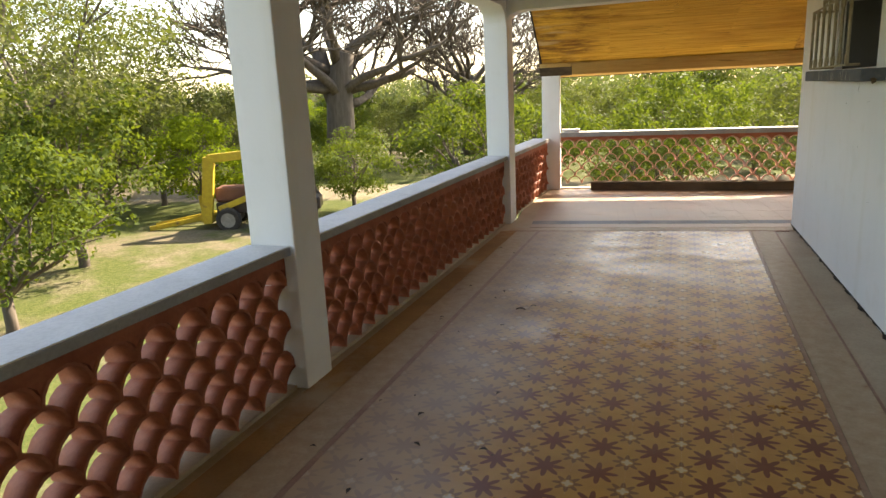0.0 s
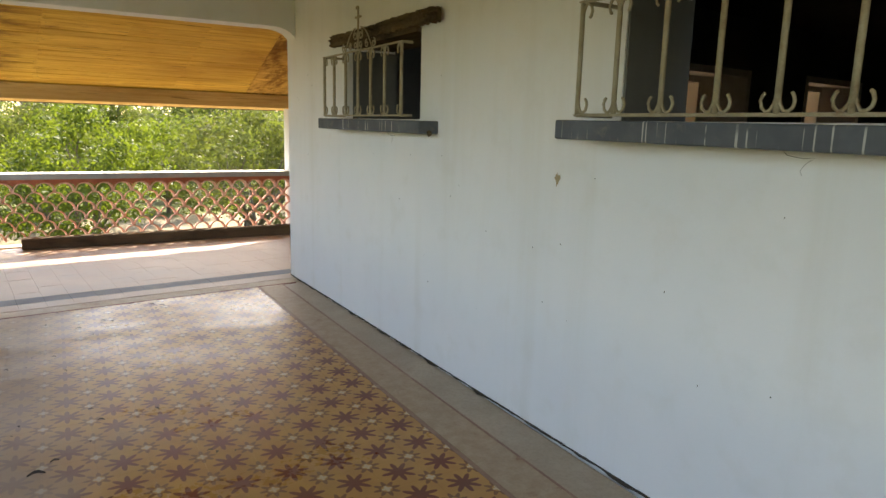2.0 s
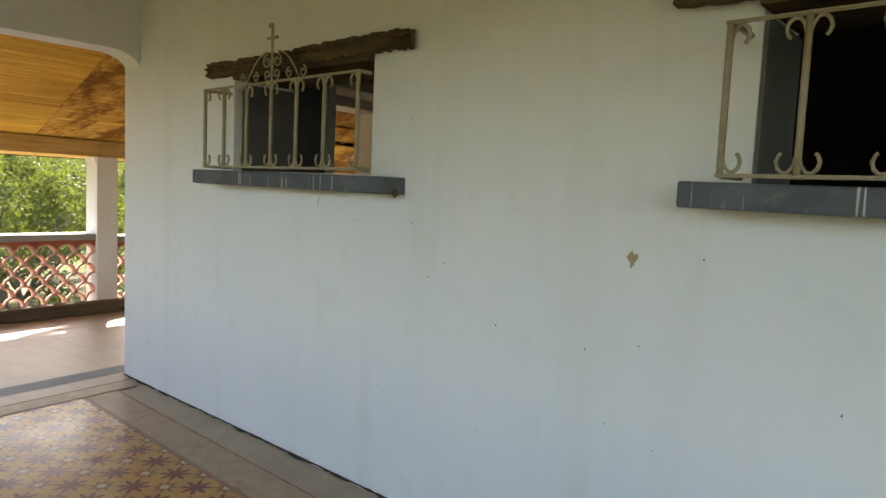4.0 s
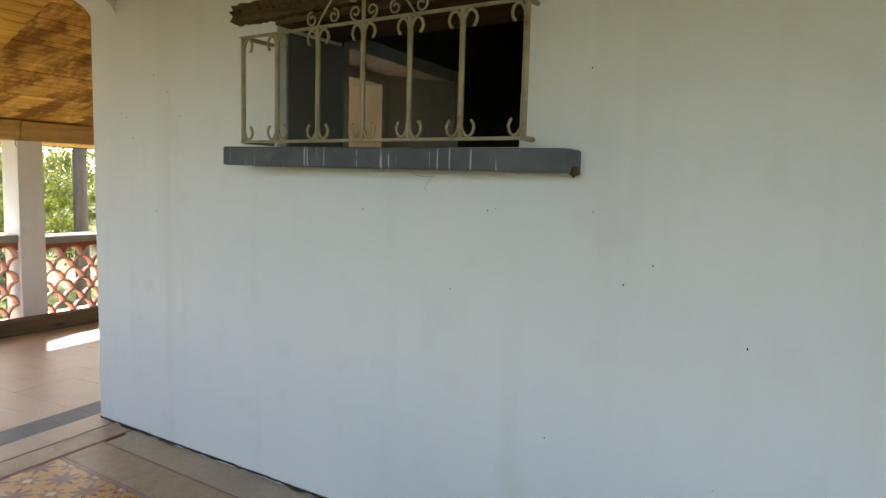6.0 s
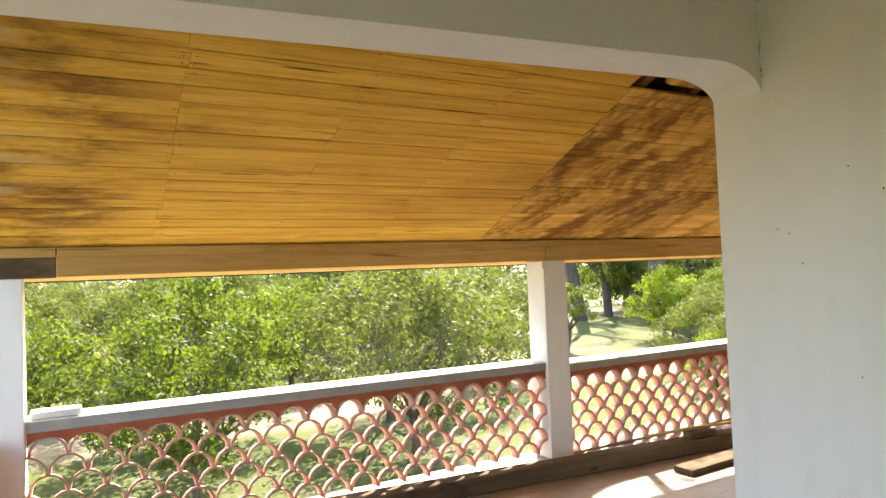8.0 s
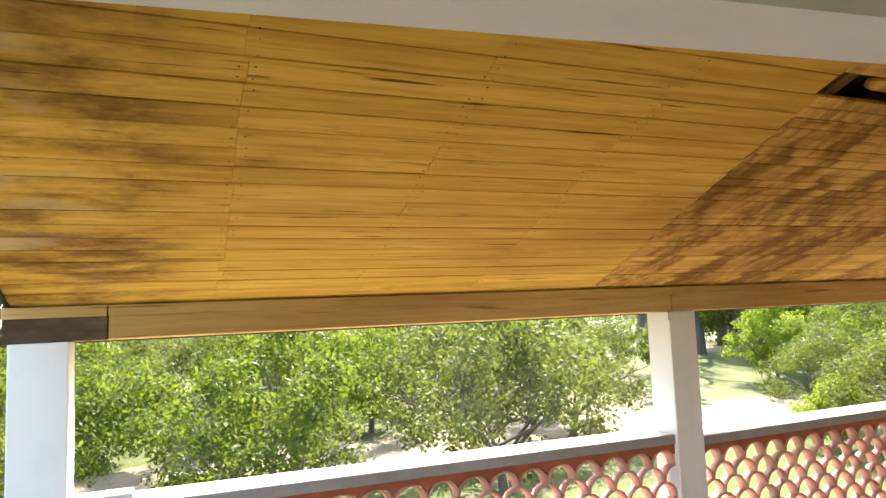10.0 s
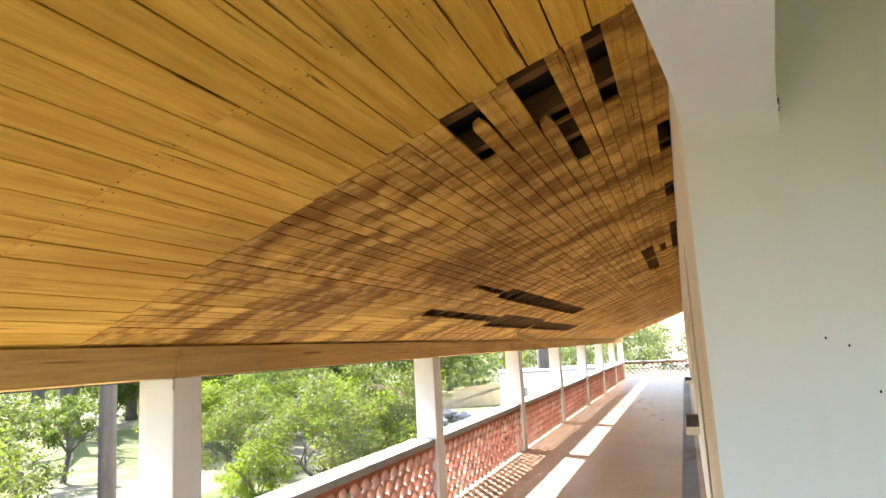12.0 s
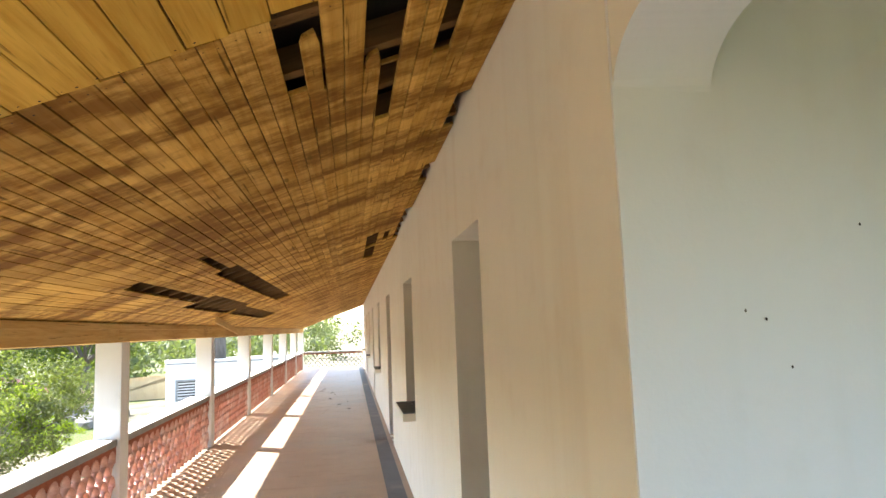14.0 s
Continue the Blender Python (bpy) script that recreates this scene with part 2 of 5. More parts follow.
RED_BAND = plain("red_painted_mortar", (0.40, 0.125, 0.065), (0.30, 0.085, 0.045), 7.0, 0.85, 0.35, stain=(0.46, 0.24, 0.16))
# Pale patches stand in for daylight on the inner curves of the tiles.
CLAY = plain("fired_clay_daylit_patches", (0.44, 0.145, 0.075), (0.32, 0.09, 0.05), 5.0, 0.66, 0.3, stain=(0.56, 0.36, 0.27), stain_at=(0.47, 0.68))
# Paler copy of the clay, with the look of sunlit tile insides in its colour.
CLAY_SUNLIT = plain("sunlit_pink_clay", (0.62, 0.37, 0.30), (0.55, 0.27, 0.20), 5.0, 0.85, 0.3, stain=(0.70, 0.55, 0.48), stain_at=(0.45, 0.7))
MOSSY = plain("weathered_green_clay", (0.055, 0.065, 0.03), (0.04, 0.045, 0.025), 6.0, 0.9, 0.3)
BOARD_NEW = timber("varnished_pine_boards", (0.78, 0.50, 0.095), (0.56, 0.31, 0.045), (0.20, 0.078, 0.010), 0.56, 0.72, 1.6, 0.6, 0.22, streaks=0.95, wet_from=-1.9)
BOARD_OLD = timber("water_stained_pine_boards", (0.80, 0.50, 0.135), (0.56, 0.31, 0.06), (0.14, 0.050, 0.009), 0.41, 0.60, 1.6, 0.75, 0.42, streaks=0.95, band=2.1, drift=0.5, cross=0.62)
BEAM_WOOD = timber("pine_header_beam", (0.72, 0.50, 0.21), (0.54, 0.335, 0.115), (0.20, 0.10, 0.032), 0.56, 0.76, 1.4, 0.7, 0.25, streaks=0.6)
RAFTER = timber("brown_rafters", (0.24, 0.14, 0.06), (0.16, 0.09, 0.04), (0.06, 0.035, 0.018), 0.5, 0.7, 2.0, 0.8, 0.4, axis=1)
OLD_WOOD = timber("weathered_grey_wood", (0.21, 0.155, 0.10), (0.13, 0.09, 0.055), (0.06, 0.042, 0.028), 0.5, 0.7, 3.0, 0.85, 0.4)
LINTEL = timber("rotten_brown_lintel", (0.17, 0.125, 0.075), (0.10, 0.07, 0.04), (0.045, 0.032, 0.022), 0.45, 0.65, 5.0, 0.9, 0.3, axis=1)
ROOF_DARK = plain("dark_roof_deck", (0.035, 0.027, 0.02), (0.022, 0.017, 0.014), 6.0, 0.95, 0.3)
SILL = sill_paint("slate_blue_painted_sill")
IRON = plain("cream_painted_iron", (0.40, 0.35, 0.24), (0.32, 0.27, 0.18), 20.0, 0.6, 0.3, fine=140.0, stain=(0.17, 0.10, 0.06), stain_at=(0.55, 0.75))
CEMENT = plain("worn_cement_floor", (0.47, 0.385, 0.285), (0.40, 0.315, 0.225), 2.5, 0.6, 0.2, stain=(0.27, 0.155, 0.07), stain_at=(0.60, 0.80), specular=0.2)
BORDER = plain("pale_border_tile", (0.44, 0.33, 0.22), (0.38, 0.265, 0.165), 14.0, 0.5, 0.1, stain=(0.27, 0.14, 0.085), specular=0.25)
RED_LINE = plain("dark_red_border_tile", (0.21, 0.07, 0.045), (0.16, 0.05, 0.033), 10.0, 0.6, 0.1, stain=(0.30, 0.17, 0.115), stain_at=(0.55, 0.75), specular=0.15)
DUSTY_LINE = plain("dust_covered_border_tile", (0.32, 0.19, 0.125), (0.26, 0.135, 0.09), 6.0, 0.5, 0.1, stain=(0.42, 0.32, 0.235))
STRIP = plain("rust_stained_cement", (0.40, 0.215, 0.08), (0.26, 0.135, 0.05), 2.5, 0.75, 0.3, stain=(0.42, 0.33, 0.24), stain_at=(0.52, 0.72))
PINK_TILE = plain("dusty_salmon_floor_tile", (0.41, 0.29, 0.20), (0.34, 0.235, 0.16), 1.2, 0.44, 0.08, stain=(0.30, 0.24, 0.19), stain_at=(0.5, 0.7))
BLUE_TILE = plain("blue_grey_border_tile", (0.135, 0.14, 0.155), (0.11, 0.115, 0.13), 2.0, 0.62, 0.08, stain=(0.25, 0.22, 0.19), stain_at=(0.52, 0.72))
DIRT = plain("dark_debris", (0.05, 0.038, 0.028), (0.035, 0.027, 0.02), 20.0, 0.95, 0.3)
STAR = star_tile("star_pattern_cement_tile", 0.215, -1.848, -3.87)
LEAF_A = foliage("citrus_leaves", (0.045, 0.072, 0.018), (0.085, 0.120, 0.024), (0.135, 0.155, 0.028), 0.29)
LEAF_B = foliage("dark_evergreen_leaves", (0.022, 0.040, 0.013), (0.040, 0.062, 0.016), (0.055, 0.075, 0.02), 0.25)
LEAF_C = foliage("dusty_olive_leaves", (0.072, 0.080, 0.034), (0.112, 0.116, 0.05), (0.135, 0.128, 0.06), 0.26)
LEAF_D = foliage("bright_lime_leaves", (0.11, 0.17, 0.014), (0.17, 0.235, 0.018), (0.23, 0.27, 0.022), 0.55)
# Distance haze is put into this colour: paler and greyer than the near leaves.
SCRUB = foliage("haze_paled_scrub", (0.085, 0.098, 0.052), (0.13, 0.14, 0.08), (0.15, 0.15, 0.095), 0.25)
BARK = plain("grey_brown_bark", (0.135, 0.11, 0.085), (0.085, 0.068, 0.052), 3.0, 0.95, 0.8, fine=25.0, stretch=(3, 3, 0.5))
GROUND = ground_cover("grass_and_dry_soil")


# ---- mesh helpers ----
def link(name, bm, material, parent=None, m=None, smooth=False):
    me = bpy.data.meshes.new(name)
    bmesh.ops.recalc_face_normals(bm, faces=bm.faces)
    if smooth:
        for f in bm.faces:
            f.smooth = True
    bm.to_mesh(me)
    bm.free()
    me.materials.append(material)
    ob = new(name, me)
    if parent:
        ob.parent = parent
    if m is not None:
        ob.matrix_world = m
    return ob


def part(name, bm, material, parent, label="", smooth=False):
    ob = link(name, bm, material, parent, smooth=smooth)
    if label:
        ob["label"] = label
    return ob


def raw(name, verts, faces, material, parent=None, m=None, smooth=False):
    me = bpy.data.meshes.new(name)
    me.from_pydata(verts, [], faces)
    me.update()
    if smooth:
        me.polygons.foreach_set("use_smooth", [True] * len(me.polygons))
    me.materials.append(material)
    ob = new(name, me)
    if parent:
        ob.parent = parent
    if m is not None:
        ob.matrix_world = m
    return ob


def thing(name, m, label, category, group="", kind=""):
    e = new(name)
    e.empty_display_size = 0.1
    e.matrix_world = m
    return tagged(e, label, category, group, kind)


def box(bm, x0, x1, y0, y1, z0, z1, bevel=0.0, jitter=0.0, cuts=0):
    g = bmesh.ops.create_cube(bm, size=1.0)
    vs = g["verts"]
    for v in vs:
        v.co = Vector((x0 + (v.co.x + 0.5) * (x1 - x0), y0 + (v.co.y + 0.5) * (y1 - y0), z0 + (v.co.z + 0.5) * (z1 - z0)))
    es = list({e for v in vs for e in v.link_edges})
    if cuts:
        r = bmesh.ops.subdivide_edges(bm, edges=es, cuts=cuts, use_grid_fill=True)
        vs = list({v for v in vs} | {v for v in r["geom_inner"] if isinstance(v, bmesh.types.BMVert)})
    if bevel and not cuts:
        bmesh.ops.bevel(bm, geom=es, offset=bevel, segments=2, affect="EDGES", profile=0.5)
    if jitter:
        for v in vs:
            v.co += Vector((random.uniform(-1, 1), random.uniform(-1, 1), random.uniform(-1, 1))) * jitter
    return vs


def boxed(*a, **k):
    bm = bmesh.new()
    box(bm, *a, **k)
    return bm


def prism(points, axis, lo, hi):
    """A closed outline in the two other axes, drawn out along one axis."""
    bm = bmesh.new()

    def at(p, d):
        q = list(p)
        q.insert(axis, d)
        return bm.verts.new(q)

    a, b = [at(p, lo) for p in points], [at(p, hi) for p in points]
    n = len(points)
    bm.faces.new(a), bm.faces.new(b[::-1])
    for i in range(n):
        bm.faces.new((a[i], b[i], b[(i + 1) % n], a[(i + 1) % n]))
    bmesh.ops.triangulate(bm, faces=[f for f in bm.faces if len(f.verts) > 4])
    return bm


def pierced(a0, a1, z0, z1, d0, d1, openings, along="x"):
    """A wall along x or y from depth d0 to d1 with openings (a0, a1, z0, z1) that go through it."""
    bm = bmesh.new()
    A = sorted({a0, a1, *[v for o in openings for v in o[:2]]})
    Z = sorted({z0, z1, *[v for o in openings for v in o[2:]]})

    def co(a, d, z):
        return (a, d, z) if along == "x" else (d, a, z)

    def quad(*ps):
        bm.faces.new([bm.verts.new(co(*p)) for p in ps])

    def solid(i, j):
        if not (0 <= i < len(A) - 1 and 0 <= j < len(Z) - 1):
            return False
        ca, cz = (A[i] + A[i + 1]) / 2, (Z[j] + Z[j + 1]) / 2
        return not any(o[0] < ca < o[1] and o[2] < cz < o[3] for o in openings)

    for i in range(len(A) - 1):
        for j in range(len(Z) - 1):
            if not solid(i, j):
                continue
            p, q, r, s = A[i], A[i + 1], Z[j], Z[j + 1]
            for d in (d0, d1):
                quad((p, d, r), (q, d, r), (q, d, s), (p, d, s))
            for di, dj, e in ((-1, 0, ((p, r), (p, s))), (1, 0, ((q, r), (q, s))), (0, -1, ((p, r), (q, r))), (0, 1, ((p, s), (q, s)))):
                if not solid(i + di, j + dj):
                    (m0, n0), (m1, n1) = e
                    quad((m0, d0, n0), (m1, d0, n1), (m1, d1, n1), (m0, d1, n0))
    bmesh.ops.remove_doubles(bm, verts=bm.verts, dist=1e-5)
    return bm


def tube(paths, sides=6, closed_ends=True):
    """Verts and faces of round tubes along polylines of (x, y, z, radius)."""
    V, F = [], []
    for pts in paths:
        P = np.array([p[:3] for p in pts], float)
        R = [p[3] for p in pts]
        up = np.array((0.31, 0.17, 0.93))
        base = len(V)
        for i in range(len(P)):
            d = P[min(i + 1, len(P) - 1)] - P[max(i - 1, 0)]
            d = d / (np.linalg.norm(d) + 1e-9)
            ref = up if abs(d @ up) < 0.95 else np.array((1.0, 0.0, 0.0))
            s = np.cross(d, ref)
            s /= np.linalg.norm(s)
            t = np.cross(d, s)
            for k in range(sides):
                a = 2 * math.pi * k / sides
                V.append(tuple(P[i] + R[i] * (math.cos(a) * s + math.sin(a) * t)))
        for i in range(len(P) - 1):
            for k in range(sides):
                o, w = base + i * sides, (k + 1) % sides
                F.append((o + k, o + w, o + sides + w, o + sides + k))
        if closed_ends:
            F.append(tuple(range(base, base + sides))[::-1])
            F.append(tuple(range(base + (len(P) - 1) * sides, base + len(P) * sides)))
    return V, F


# ---- setting: house walls, floors, ceilings ----
RAIL_X, RAIL_N = -3.04, 2.87              # inner faces of the two parapets
W2 = (-2.69, -1.47, 1.585, 2.16)
W1 = (-5.675, -4.455, 1.585, 2.16)
bm = pierced(-13.0, 0.0, -1.8, 3.2, 0.0, 0.45, [W2, W1], "y")
for v in bm.verts:
    v.co.x -= 0.016 * v.co.y if v.co.x < 0.2 else 0.0      # the wall stands a degree off the line of the tiles
wall_west = link("wall_west", bm, WHITE)
tagged(wall_west, "whitewashed lime plaster house wall with two barred windows", "wall", kind="structure")
OPEN2 = [(1.69, 2.54, 0.0, 2.28), (5.3, 6.35, 0.92, 2.28), (9.1, 10.15, 0.0, 2.32), (12.9, 13.9, 0.92, 2.35), (16.7, 17.7, 0.0, 2.36), (20.5, 21.5, 0.92, 2.36), (24.3, 25.3, 0.0, 2.36), (28.0, 29.0, 0.92, 2.36)]
wall_north = link("wall_north", pierced(0.012, 31.85, -1.8, 3.3, -0.35, 0.0, OPEN2), BOUNCE_CREAM, m=M2)
tagged(wall_north, "limewashed gallery wall, cream-tinted for warm bounced light, with tall openings", "wall", kind="structure")
wall_south = link("wall_south", boxed(-3.3, 12.0, -13.3, -13.0, -1.8, 3.2), WHITE)
tagged(wall_south, "plain white plaster end wall", "wall", kind="structure")
# rooms behind the openings, their lack of light put into a dark wall colour
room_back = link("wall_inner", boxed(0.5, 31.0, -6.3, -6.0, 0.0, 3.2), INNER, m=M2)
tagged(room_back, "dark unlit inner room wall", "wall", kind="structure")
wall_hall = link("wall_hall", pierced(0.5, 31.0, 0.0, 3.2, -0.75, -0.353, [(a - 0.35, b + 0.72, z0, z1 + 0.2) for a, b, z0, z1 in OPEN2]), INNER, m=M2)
tagged(wall_hall, "inner face of the thick gallery wall, coloured dark for the unlit room", "wall", kind="structure")


def plan_prism(plan, z0, z1):
    bm = bmesh.new()
    lo, hi = [bm.verts.new((*p, z0)) for p in plan], [bm.verts.new((*p, z1)) for p in plan]
    bm.faces.new(lo[::-1]), bm.faces.new(hi)
    for i in range(len(plan)):
        j = (i + 1) % len(plan)
        bm.faces.new((lo[i], lo[j], hi[j], hi[i]))
    bmesh.ops.recalc_face_normals(bm, faces=bm.faces)
    return bm


# splayed, limewashed reveals on the room side of each opening
for a, b, z0, z1 in OPEN2:
    for name, bm in (("reveal_jamb", plan_prism([(b + 0.05, -0.356), (b + 0.62, -0.757), (b + 0.716, -0.757), (b + 0.716, -0.356)], z0 + 0.002, z1 + 0.196)),
                     ("reveal_jamb", plan_prism([(a - 0.02, -0.356), (a - 0.25, -0.757), (a - 0.346, -0.757), (a - 0.346, -0.356)], z0 + 0.002, z1 + 0.196)),
                     ("reveal_head", plan_prism([(a - 0.02, -0.357), (b + 0.05, -0.357), (b + 0.615, -0.754), (a - 0.245, -0.754)], z1 + 0.09, z1 + 0.194))):
        ob = link(name, bm, BOUNCE_CREAM, m=M2)
        tagged(ob, "splayed limewashed reveal of a gallery opening", "reveal", kind="structure")
for k, u in enumerate((23.0, 31.0)):
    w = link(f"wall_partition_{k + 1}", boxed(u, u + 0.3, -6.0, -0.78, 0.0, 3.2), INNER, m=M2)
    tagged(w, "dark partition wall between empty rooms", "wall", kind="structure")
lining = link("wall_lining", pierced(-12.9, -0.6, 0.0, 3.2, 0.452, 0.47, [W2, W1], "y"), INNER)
tagged(lining, "inner face of the house wall, coloured dark for the unlit room", "wall", kind="structure")
room_floor = link("floor_inner", boxed(0.3, 32.0, -14.5, -0.2, -0.3, -0.02), CEMENT, m=M2)
tagged(room_floor, "dim cement floor of the empty rooms", "floor", kind="structure")
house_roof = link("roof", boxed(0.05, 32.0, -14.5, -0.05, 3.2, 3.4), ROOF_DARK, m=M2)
tagged(house_roof, "dark flat roof deck over the rooms", "roof", kind="structure")

# first gallery: ceiling, edge beam with rounded spandrels, cross arch
ceiling_west = link("ceiling_west", boxed(-3.4, 0.1, -13.0, 0.02, 3.12, 3.3), BOARD_NEW)
tagged(ceiling_west, "board ceiling over the tiled gallery", "ceiling", kind="structure")


def arch_strip(a0, a1, soffit, top, d0, d1, axis, drop=0.19, reach=0.23):
    """A beam between two supports whose soffit curves down into them; a run along x (axis 0) or y (axis 1)."""
    low = [(a0 + reach * (1 - math.cos(t)), soffit - drop + drop * math.sin(t)) for t in np.linspace(0, math.pi / 2, 12)]
    low += [(a1 - reach * (1 - math.cos(t)), soffit - drop + drop * math.sin(t)) for t in np.linspace(math.pi / 2, 0, 12)]
    bm = bmesh.new()
    at = lambda a, d, z: bm.verts.new((a, d, z) if axis == 0 else (d, a, z))
    rows = [[at(a, d0, z), at(a, d1, z), at(a, d1, top), at(a, d0, top)] for a, z in low]
    for p, q in zip(rows[:-1], rows[1:]):
        for i in range(4):
            bm.faces.new((p[i], p[(i + 1) % 4], q[(i + 1) % 4], q[i]))
    bm.faces.new(rows[0]), bm.faces.new(rows[-1])
    return bm


arch = link("arch_beam", arch_strip(-3.03, 0.003, 2.41, 3.11, -0.238, -0.003, 0, drop=0.115, reach=0.222), WHITE)
# Only the north face gets the gallery wall's tint of warm bounced light.
arch.data.materials.append(BOUNCE_CREAM)
for f in arch.data.polygons:
    f.material_index = int(f.normal.y > 0.9)
tagged(arch, "white plastered cross beam with rounded corners", "beam", kind="structure")
COL_Y = [-9.64, -4.95, -0.262]
edges = [-13.0] + [v for y in COL_Y for v in (y, y + 0.27)]
for k in range(3):
    a, b = edges[2 * k], edges[2 * k + 1]
    e = link(f"edge_beam_{k + 1}", arch_strip(a, b, 2.45, 3.11, -3.285, -3.03, 1), WHITE)
    tagged(e, "white plastered edge beam with rounded corners", "beam", kind="structure")


def column(m, h, group, side=0.27):
    c = link("column", boxed(0, side, 0, side, 0, h, bevel=0.008), WHITE, m=m)
    return tagged(c, "square white plastered veranda column on the parapet line", "column", group)


for y in COL_Y:
    column(pose(-3.29, y, 0), 3.11, "columns of the tiled gallery")
COL_U = [-2.87, 1.28, 5.55, 9.87, 13.95, 18.3, 22.6, 27.0, 31.0]
for u in COL_U:
    column(M2 @ pose(u, 2.85, 0), 1.73, "columns of the long gallery", 0.27 if u < 0 else 0.248)

# sloping board ceiling of the long gallery, one mesh of separate boards with gaps where boards have gone
SLOPE = 0.356
RISE = Matrix.Rotation(-math.atan(SLOPE), 4, "X")
CEIL = M2 @ pose(0, 0, 2.937) @ RISE      # local x along the gallery, local y down the slope
COSL = math.cos(math.atan(SLOPE))
HOLES = [(0.36, 1.06, 0.70, 0.845), (0.33, 1.03, 0.41, 0.56), (1.03, 1.74, 0.43, 0.48), (0.28, 1.0, 0.20, 0.275), (1.67, 2.32, -0.1, 0.06),
         (3.2, 3.7, -0.1, 0.05), (4.94, 6.95, -0.1, 0.05), (3.72, 6.2, 2.17, 2.30), (6.1, 8.8, 2.07, 2.42), (8.8, 12.8, 2.14, 2.42), (3.6, 4.65, 1.69, 1.73), (4.6, 9.7, 1.60, 1.78),
         (5.95, 7.0, 0.27, 0.40), (6.1, 6.7, 0.13, 0.20), (7.1, 8.3, 0.27, 0.40)]
HOLES = [(a, b, c / COSL, d / COSL) for a, b, c, d in HOLES]


def boards(u0f, u1f, v0, v1, width, joints, rng, ragged=0.0, bead=False):
    """Flat boards side by side, 18 mm thick, cut at the joints and at the holes."""
    V, F = [], []
    v = v0
    while v < v1 - 0.01:
        w = min(width, v1 - v)
        halves = ((v, v + w * 0.5), (v + w * 0.5, v + w)) if bead else ((v, v + w),)
        for h0, h1 in halves:
            gap = 0.0010 if rng.random() < 0.45 else rng.uniform(0.0018, 0.0042)
            u0, u1 = (e(v) if callable(e) else e for e in (u0f, u1f))
            gap = gap * 0.75 if bead else gap
            cuts = sorted({u0, u1, *[j + rng.uniform(-0.004, 0.004) for j in joints(v, rng)]})
            spans = list(zip(cuts[:-1], cuts[1:]))
            for a, b, c, d in HOLES:
                cut = []
                for s, t in spans:
                    if c < (h0 + h1) / 2 < d and s < b and t > a:
                        if a - s > 0.02:
                            cut.append((s, a + rng.uniform(-0.05, 0.05) * (ragged > 0)))
                        if t - b > 0.02:
                            cut.append((b + rng.uniform(-0.06, 0.06) * (ragged > 0), t))
                    else:
                        cut.append((s, t))
                spans = cut
            for s, t in spans:
                z = rng.uniform(-0.0015, 0.0015)
                a, b, o = h0 + gap, h1 - gap, len(V)
                s, t = s + 0.0003, t - 0.0003
                c = 0.002
                V += [(s, a, 0.018), (t, a, 0.018), (t, b, 0.018), (s, b, 0.018), (s, a, z + c), (t, a, z + c), (t, b, z + c), (s, b, z + c),
                      (s + 0.0004, a + c, z), (t - 0.0004, a + c, z), (t - 0.0004, b - c, z), (s + 0.0004, b - c, z)]
                for q in ((0, 1, 2, 3), (8, 11, 10, 9), (0, 4, 5, 1), (1, 5, 6, 2), (2, 6, 7, 3), (3, 7, 4, 0), (4, 8, 9, 5), (5, 9, 10, 6), (6, 10, 11, 7), (7, 11, 8, 4)):
                    F.append(tuple(o + i for i in q))
        v += w
    return V, F


rng = random.Random(4)
LOW = 2.90 / COSL
SEAM = lambda v: 0.295 + 0.112 * v
V, F = boards(-2.88, SEAM, 0.0, LOW, 0.125, lambda v, r: [-1.93 + 0.02 * v + r.uniform(-0.012, 0.012)] + ([-1.12] if r.random() < 0.5 else [-0.34]), rng)
ceiling_new = raw("ceiling_corner", V, F, BOARD_NEW, m=CEIL)
tagged(ceiling_new, "sloping varnished yellow pine board ceiling", "ceiling", kind="structure")
V, F = boards(lambda v: SEAM(v) + 0.005, 31.0, 0.0, LOW, 0.147, lambda v, r: [r.choice((4.6, 5.4, 6.3)), r.uniform(9, 11), r.uniform(14, 16), r.uniform(19, 21), r.uniform(24, 26)], rng, ragged=1.0, bead=True)
ceiling_old = raw("ceiling_north", V, F, BOARD_OLD, m=CEIL)
tagged(ceiling_old, "sloping water-stained board ceiling with missing boards", "ceiling", kind="structure")
# nail heads in rows where the boards meet the rafters
V, F = [], []
for u in (-1.95, -1.90, -1.13, -1.09, -0.36, -0.31, SEAM(0) - 0.03, SEAM(0) + 0.04):
    v = 0.03
    while v < LOW:
        if rng.random() < 0.8:
            x, y, s = u + 0.02 * v * (u < -1.5) + rng.uniform(-0.008, 0.008) + (SEAM(v) - SEAM(0) if u > 0.2 else 0), v + rng.uniform(-0.01, 0.01), rng.uniform(0.0025, 0.0045)
            o = len(V)
            V += [(x + s * math.cos(a), y + s * math.sin(a), -0.0022) for a in np.linspace(0, 2 * math.pi, 7)[:-1]]
            V.append((x, y, -0.0035))
            F += [(o + i, o + (i + 1) % 6, o + 6) for i in range(6)]
        v += 0.056
nails = raw("ceiling_nails", V, F, DIRT, m=CEIL)
tagged(nails, "rows of dark nail heads in the board ceiling", "nails", kind="stuff")
